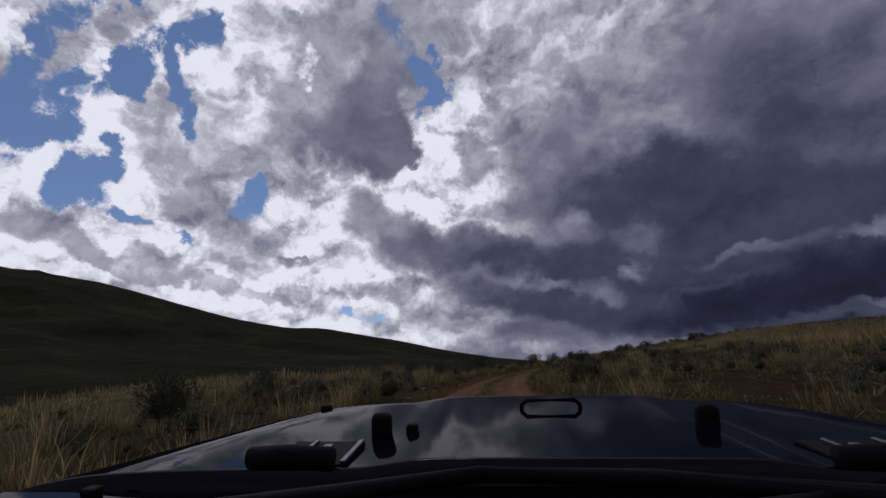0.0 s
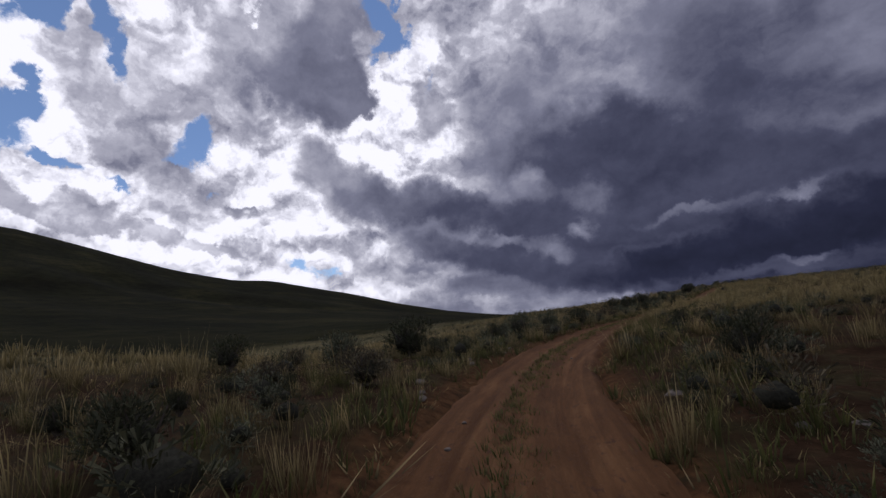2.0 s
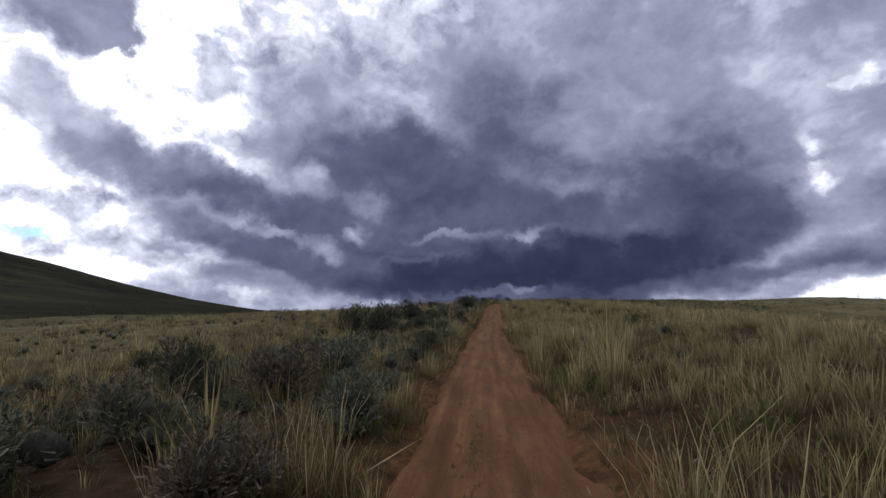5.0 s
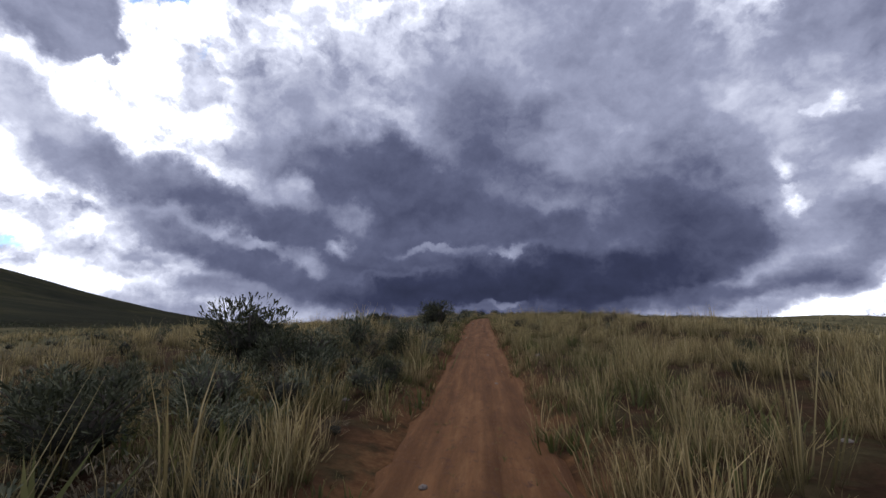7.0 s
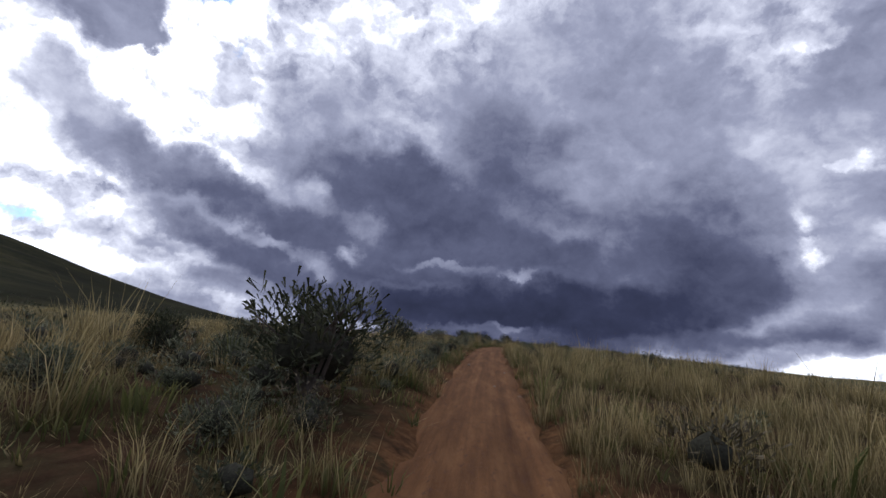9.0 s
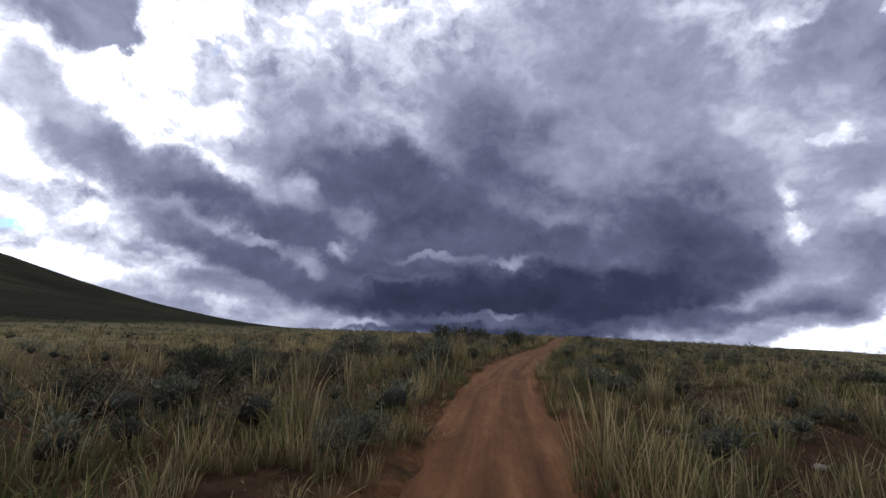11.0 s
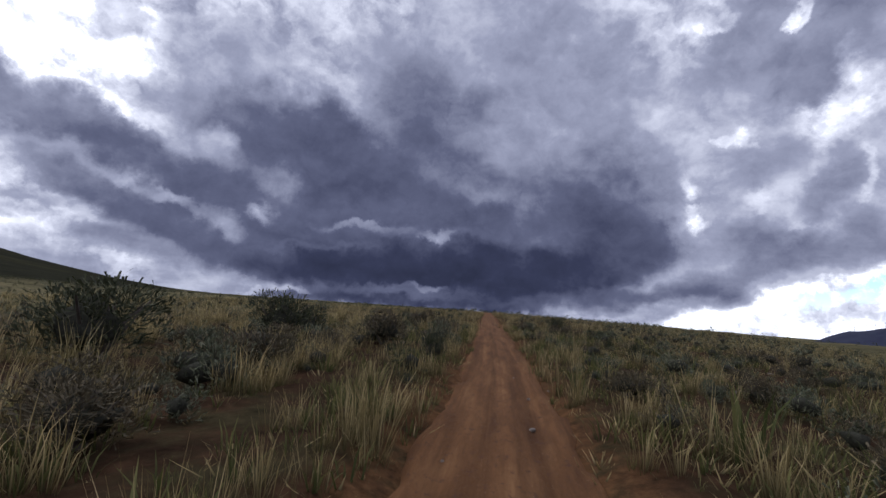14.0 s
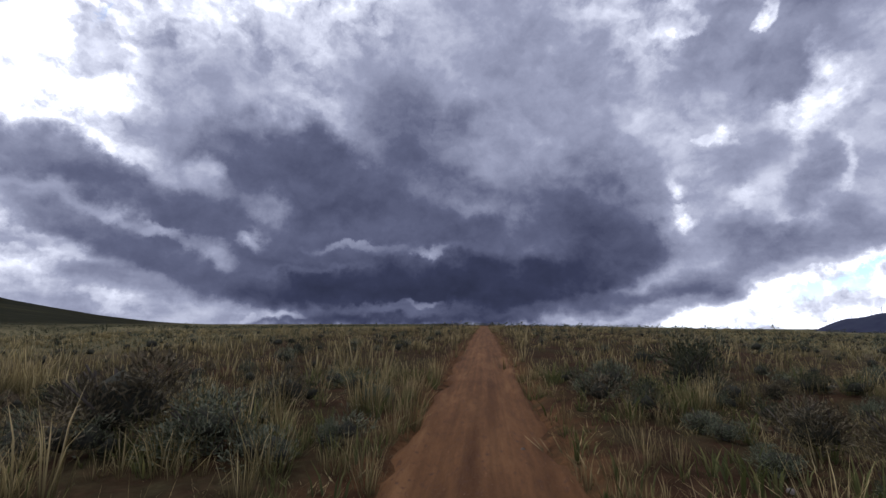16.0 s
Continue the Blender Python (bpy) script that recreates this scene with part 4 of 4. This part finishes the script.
# ---- the off-road vehicle at the start of the track ----
PAINT = plain("navy_metallic_paint", (0.002, 0.0025, 0.006), (0.0035, 0.004, 0.009), 3.0, 0.5, 0.0, coat=0.36, spec=0.0)
RUBBER = plain("black_rubber", (0.004, 0.004, 0.004), (0.008, 0.008, 0.008), 14.0, 0.8, bump=0.003, spec=0.15)
PLASTIC = plain("black_textured_plastic", (0.004, 0.004, 0.004), (0.007, 0.007, 0.008), 20.0, 0.7, bump=0.002, spec=0.15)
STEEL = plain("brushed_steel", (0.16, 0.165, 0.18), (0.24, 0.245, 0.26), 20.0, 0.35, 0.9)
LENS = plain("clear_lamp_lens", (0.55, 0.57, 0.6), (0.65, 0.67, 0.7), 9.0, 0.12, 0.2)


def box(x0, x1, y0, y1, z0, z1, bevel=0.02):
    bm = bmesh.new()
    bmesh.ops.create_cube(bm, size=1)
    for v in bm.verts:
        v.co = Vector(((x0 + x1) / 2 + v.co.x * (x1 - x0), (y0 + y1) / 2 + v.co.y * (y1 - y0), (z0 + z1) / 2 + v.co.z * (z1 - z0)))
    if bevel:
        bmesh.ops.bevel(bm, geom=bm.edges[:], offset=bevel, segments=3, affect="EDGES", profile=0.5)
    return bm


def tube(points, radius, sides=10):
    """A bent bar along the points."""
    bm = bmesh.new()
    rings = []
    for i, p in enumerate(points):
        p = Vector(p)
        way = (Vector(points[min(i + 1, len(points) - 1)]) - Vector(points[max(i - 1, 0)])).normalized()
        a = way.orthogonal().normalized()
        b = way.cross(a)
        rings.append([bm.verts.new(p + radius * (math.cos(q * 6.2832 / sides) * a + math.sin(q * 6.2832 / sides) * b)) for q in range(sides)])
    for r0, r1 in zip(rings, rings[1:]):
        best = min(range(sides), key=lambda k: (r1[k].co - r0[0].co).length)
        for q in range(sides):
            bm.faces.new((r0[q], r0[(q + 1) % sides], r1[(q + 1 + best) % sides], r1[(q + best) % sides]))
    bm.faces.new(rings[0][::-1])
    bm.faces.new(rings[-1])
    for f in bm.faces:
        f.smooth = True
    bmesh.ops.recalc_face_normals(bm, faces=bm.faces[:])
    return bm


def lathe(profile, steps=36):
    """A turned form about the x axis: profile of (along, radius)."""
    bm = bmesh.new()
    rings = [[bm.verts.new((a, r * math.cos(q * 6.2832 / steps), r * math.sin(q * 6.2832 / steps))) for q in range(steps)] for a, r in profile]
    for r0, r1 in zip(rings, rings[1:]):
        for q in range(steps):
            bm.faces.new((r0[q], r0[(q + 1) % steps], r1[(q + 1) % steps], r1[q]))
    bm.faces.new(rings[0][::-1])
    bm.faces.new(rings[-1])
    for f in bm.faces:
        f.smooth = True
    bmesh.ops.recalc_face_normals(bm, faces=bm.faces[:])
    return bm


def bonnet_height(x, y):
    half = np.interp(y, [0.9, 1.2, 1.5, 1.72, 1.8], [1.24, 1.12, 0.99, 0.86, 0.80])
    u = np.clip(np.abs(x) / half, 0, 1)
    rise = 0.018 * (1 - ramp01(np.abs(x), 0.30, 0.48))
    return 1.295 - 0.012 * u ** 2 - 0.045 * u ** 10 - 0.05 * ramp01(y, 1.66, 1.80) ** 2 + rise - 0.02 * (y - 0.9)


def build_bonnet(car):
    rows, cols = np.linspace(0.93, 1.80, 40), np.linspace(-1, 1, 70)
    half = np.interp(rows, [0.9, 1.2, 1.5, 1.72, 1.8], [1.24, 1.12, 0.99, 0.86, 0.80])
    X = cols[None, :] * half[:, None]
    Y = np.repeat(rows[:, None], len(cols), 1)
    Z = bonnet_height(X, Y)
    bm = bmesh.new()
    grid = [[bm.verts.new((X[i, j], Y[i, j], Z[i, j])) for j in range(len(cols))] for i in range(len(rows))]
    for i in range(len(rows) - 1):
        for j in range(len(cols) - 1):
            bm.faces.new((grid[i][j], grid[i][j + 1], grid[i + 1][j + 1], grid[i + 1][j]))
    edge = grid[0] + [r[-1] for r in grid[1:]] + grid[-1][-2::-1] + [r[0] for r in grid[-2:0:-1]]
    low = [bm.verts.new(v.co - Vector((0, 0, 0.07))) for v in edge]
    for k in range(len(edge)):
        n = (k + 1) % len(edge)
        bm.faces.new((edge[k], low[k], low[n], edge[n]))
    for f in bm.faces:
        f.smooth = True
    return part("bonnet", bm, PAINT, car, "glossy navy bonnet reflecting the clouds")


def build_vehicle():
    car = tagged(new("off_road_vehicle"), "dark navy open off-road vehicle standing on the dirt track", "car")
    bonnet = build_bonnet(car)
    h = lambda x, y: float(bonnet_height(np.array(x), np.array(y)))
    for x in (-0.47, 0.35):
        bm = box(x - 0.027, x + 0.027, 1.20, 1.24, h(x, 1.22) - 0.02, h(x, 1.22) + 0.055, 0.016)
        part("bump_stop", bm, RUBBER, bonnet, "black rubber bump stop")
    z = h(0, 1.45)
    part("grab_handle", tube([(-0.09, 1.45, z - 0.01), (-0.086, 1.45, z + 0.012), (-0.072, 1.45, z + 0.024), (0.072, 1.45, z + 0.024), (0.086, 1.45, z + 0.012), (0.09, 1.45, z - 0.01)], 0.007), RUBBER, bonnet, "black bar handle")
    part("washer_nozzle", box(-0.402, -0.372, 1.19, 1.22, h(-0.38, 1.2) - 0.01, h(-0.38, 1.2) + 0.02, 0.008), PLASTIC, bonnet)
    for s in (-1, 1):
        # recessed vent panel with a latch beside each bump stop
        x0, x1 = (-0.66, -0.49) if s < 0 else (0.49, 0.66)
        z = h((x0 + x1) / 2, 1.03)
        vent = part("bonnet_vent", box(x0, x1, 0.96, 1.13, z - 0.01, z + 0.006, 0.004), PLASTIC, bonnet, "black vent panel with steel edging")
        part("vent_trim", box(x1 - 0.012, x1, 0.965, 1.125, z + 0.006, z + 0.012, 0.002), STEEL, vent)
        part("vent_trim", box(x0 + 0.05, x0 + 0.06, 0.985, 1.12, z + 0.006, z + 0.012, 0.002), STEEL, vent)
        part("vent_screw", box((x0 + x1) / 2, (x0 + x1) / 2 + 0.02, 1.07, 1.09, z + 0.006, z + 0.011, 0.002), STEEL, vent)
        part("vent_duct", tube([(x0 - 0.03, 0.955, z + 0.02), (x0 + 0.06, 0.95, z + 0.026), (x1 - 0.02, 0.945, z + 0.02)], 0.022), RUBBER, vent)
    part("front_clip", box(-0.80, -0.76, 1.66, 1.69, 1.24, 1.275, 0.008), PLASTIC, bonnet)
    part("front_clip", box(0.60, 0.64, 1.70, 1.73, 1.235, 1.27, 0.008), PLASTIC, bonnet)
    # cowl, dashboard and wipers behind the bonnet
    cowl = part("cowl", box(-1.2, 1.2, 0.58, 0.915, 1.18, 1.262, 0.02), PAINT, car)
    part("cowl_grille", box(-0.55, 0.9, 0.62, 0.80, 1.262, 1.27, 0.003), PLASTIC, cowl, "black cowl grille")
    part("cowl_screw", box(-0.985, -0.955, 0.86, 0.89, 1.262, 1.28, 0.006), PLASTIC, cowl)
    part("wiper_arm", tube([(0.62, 0.70, 1.27), (0.55, 0.78, 1.30), (0.10, 0.86, 1.305), (-0.21, 0.875, 1.305), (-0.45, 0.80, 1.30), (-0.86, 0.70, 1.285)], 0.015), PLASTIC, car, "black wiper arm and blade")
    part("wiper_arm", tube([(0.95, 0.80, 1.27), (0.86, 0.86, 1.30), (0.5, 0.86, 1.302), (0.2, 0.76, 1.295), (-0.25, 0.70, 1.285)], 0.015), PLASTIC, car, "black wiper arm and blade")
    part("dashboard", box(-0.95, 0.95, 0.28, 0.57, 1.02, 1.235, 0.05), PLASTIC, car, "dark grained dashboard")
    # nose
    grille = part("grille", box(-0.66, 0.66, 1.80, 1.86, 0.72, 1.21, 0.02), PAINT, car)
    for i in range(7):
        x = -0.33 + 0.11 * i
        part("grille_slot", box(x - 0.03, x + 0.03, 1.858, 1.868, 0.80, 1.12, 0.004), PLASTIC, grille)
    for x in (-0.52, 0.52):
        bm = lathe([(0.0, 0.10), (0.03, 0.10), (0.05, 0.075), (0.055, 0.01)])
        bm.transform(pose(x, 1.855, 0.98, 0, 0, 90))
        part("headlight", bm, LENS, grille, "round headlight")
    part("front_bumper", box(-0.85, 0.85, 1.90, 2.05, 0.55, 0.74, 0.03), PLASTIC, car)
    part("chassis", box(-0.45, 0.45, -2.0, 1.92, 0.45, 0.62, 0.03), PLASTIC, car)
    part("engine_bay", box(-0.66, 0.66, 0.92, 1.80, 0.62, 1.17, 0.02), PLASTIC, car)
    for s in (-1, 1):
        bm = tube([(s * 0.86, 0.62, 0.86), (s * 0.87, 0.80, 1.05), (s * 0.87, 1.0, 1.13), (s * 0.87, 1.5, 1.13), (s * 0.86, 1.75, 1.02), (s * 0.85, 1.86, 0.86)], 0.10, 12)
        part("front_fender", bm, PLASTIC, car, "black fender flare")
        part("body_side", box(s * 0.78 - 0.06, s * 0.78 + 0.06, -2.0, 0.60, 0.55, 1.18, 0.04), PAINT, car)
    part("tailgate", box(-0.72, 0.72, -2.05, -1.95, 0.6, 1.15, 0.03), PAINT, car)
    part("cabin_floor", box(-0.72, 0.72, -1.95, 0.92, 0.62, 0.68, 0.01), PLASTIC, car)
    part("front_seat", box(-0.62, -0.12, -1.0, -0.45, 0.68, 0.95, 0.06), PLASTIC, car)
    part("front_seat", box(0.12, 0.62, -1.0, -0.45, 0.68, 0.95, 0.06), PLASTIC, car)
    for y in (1.27, -1.25):
        for s in (-1, 1):
            tyre = lathe([(-0.13, 0.25), (-0.14, 0.36), (-0.115, 0.41), (-0.05, 0.425), (0.05, 0.425), (0.115, 0.41), (0.14, 0.36), (0.13, 0.25)])
            tyre.transform(pose(s * 0.80, y, 0.425))
            wheel = part("tyre", tyre, RUBBER, car, "chunky black off-road tyre")
            rim = lathe([(-0.10, 0.24), (0.10, 0.25), (0.135, 0.24), (0.11, 0.20), (0.09, 0.08), (0.13, 0.06), (0.135, 0.01)])
            rim.transform(pose(s * 0.80, y, 0.425, 0, 0, 0 if s > 0 else 180))
            part("rim", rim, STEEL, wheel, "steel wheel rim")
    car.matrix_basis = pose(-0.131, 0.180, 0.004, 7.95, 5.94, 42.56)


build_vehicle()


# ---- stones and far turbines ----
def lay_stones():
    g = np.random.default_rng(41)
    shapes = []
    for k in range(5):
        bm = bmesh.new()
        bmesh.ops.create_icosphere(bm, subdivisions=2, radius=1)
        for v in bm.verts:
            n = noise.noise(v.co * 1.4 + Vector((k * 9.1, 0, 0)))
            v.co = v.co * (1 + 0.45 * n)
            v.co.z *= 0.6
        me = bpy.data.meshes.new("stone")
        bm.to_mesh(me)
        bm.free()
        me.materials.append(STONE)
        shapes.append(me)
    for d0, d1, y0, y1, n, top in ((-4.6, -1.5, 6, 34, 34, 0.12), (1.5, 4.5, 4, 34, 18, 0.12), (-4, -1.5, 34, 178, 44, 0.07), (1.5, 4, 34, 178, 44, 0.07), (-1.1, 1.1, 4, 178, 60, 0.045), (4, 12, 120, 178, 40, 0.10)):
        x, y, d = places(g, n, d0, d1, y0, y1)
        z = land(x, y)
        for a, b, c, e in zip(x, y, z, d):
            s = top * float(g.uniform(0.3, 1.0))
            on_road = abs(e) < 1.7
            ob = new("stone", shapes[int(g.integers(0, 5))])
            ob.matrix_basis = pose(a, b, (float(road_z(b)) if on_road else c) + s * 0.1, 0, 0, g.uniform(0, 360)) @ Matrix.Diagonal((s * g.uniform(0.8, 1.5), s, s, 1))
            tagged(ob, "small pale weathered stone lying on the red soil", "stone", "stones along the track")


lay_stones()


def build_turbine():
    root = tagged(new("wind_turbine"), "white three-bladed wind turbine on the far ridge", "wind turbine", "wind turbines on the ridge")
    tower = lathe([(0, 1.5), (34, 1.0)], steps=12)
    tower.transform(Matrix.Rotation(radians(-90), 4, "Y"))
    part("tower", tower, WHITE_STEEL, root)
    part("nacelle", box(-0.9, 0.9, -2.5, 1.2, 33.6, 35.4, 0.3), WHITE_STEEL, root)
    for k in range(3):
        bm = box(-0.9, 0.9, -2.9, -2.4, 0, 17, 0.1)
        for v in bm.verts:
            v.co.x *= 1 - 0.7 * max(0, v.co.z) / 17
        bm.transform(Matrix.Translation((0, 0, 34.5)) @ Matrix.Rotation(radians(20 + 120 * k), 4, "Y"))
        part("blade", bm, WHITE_STEEL, root)
    return root


def place_turbines():
    g = np.random.default_rng(3)
    first = build_turbine()
    for i, az in enumerate((-37.9, -38.75, -39.5, -40.1, -40.6, -41.4, -42.2, -42.8, -43.5, -44.1, -44.7)):
        r = 4100
        x, y = r * math.sin(radians(-az)), 150 + r * math.cos(radians(az))
        crest = float(np.interp(az, CREST_AZ, CREST_Z))
        m = pose(x, y, crest - 6, 0, 0, float(az + g.uniform(-25, 25)))
        if i == 0:
            first.matrix_basis = m
        else:
            copy_thing(first, m)


place_turbines()
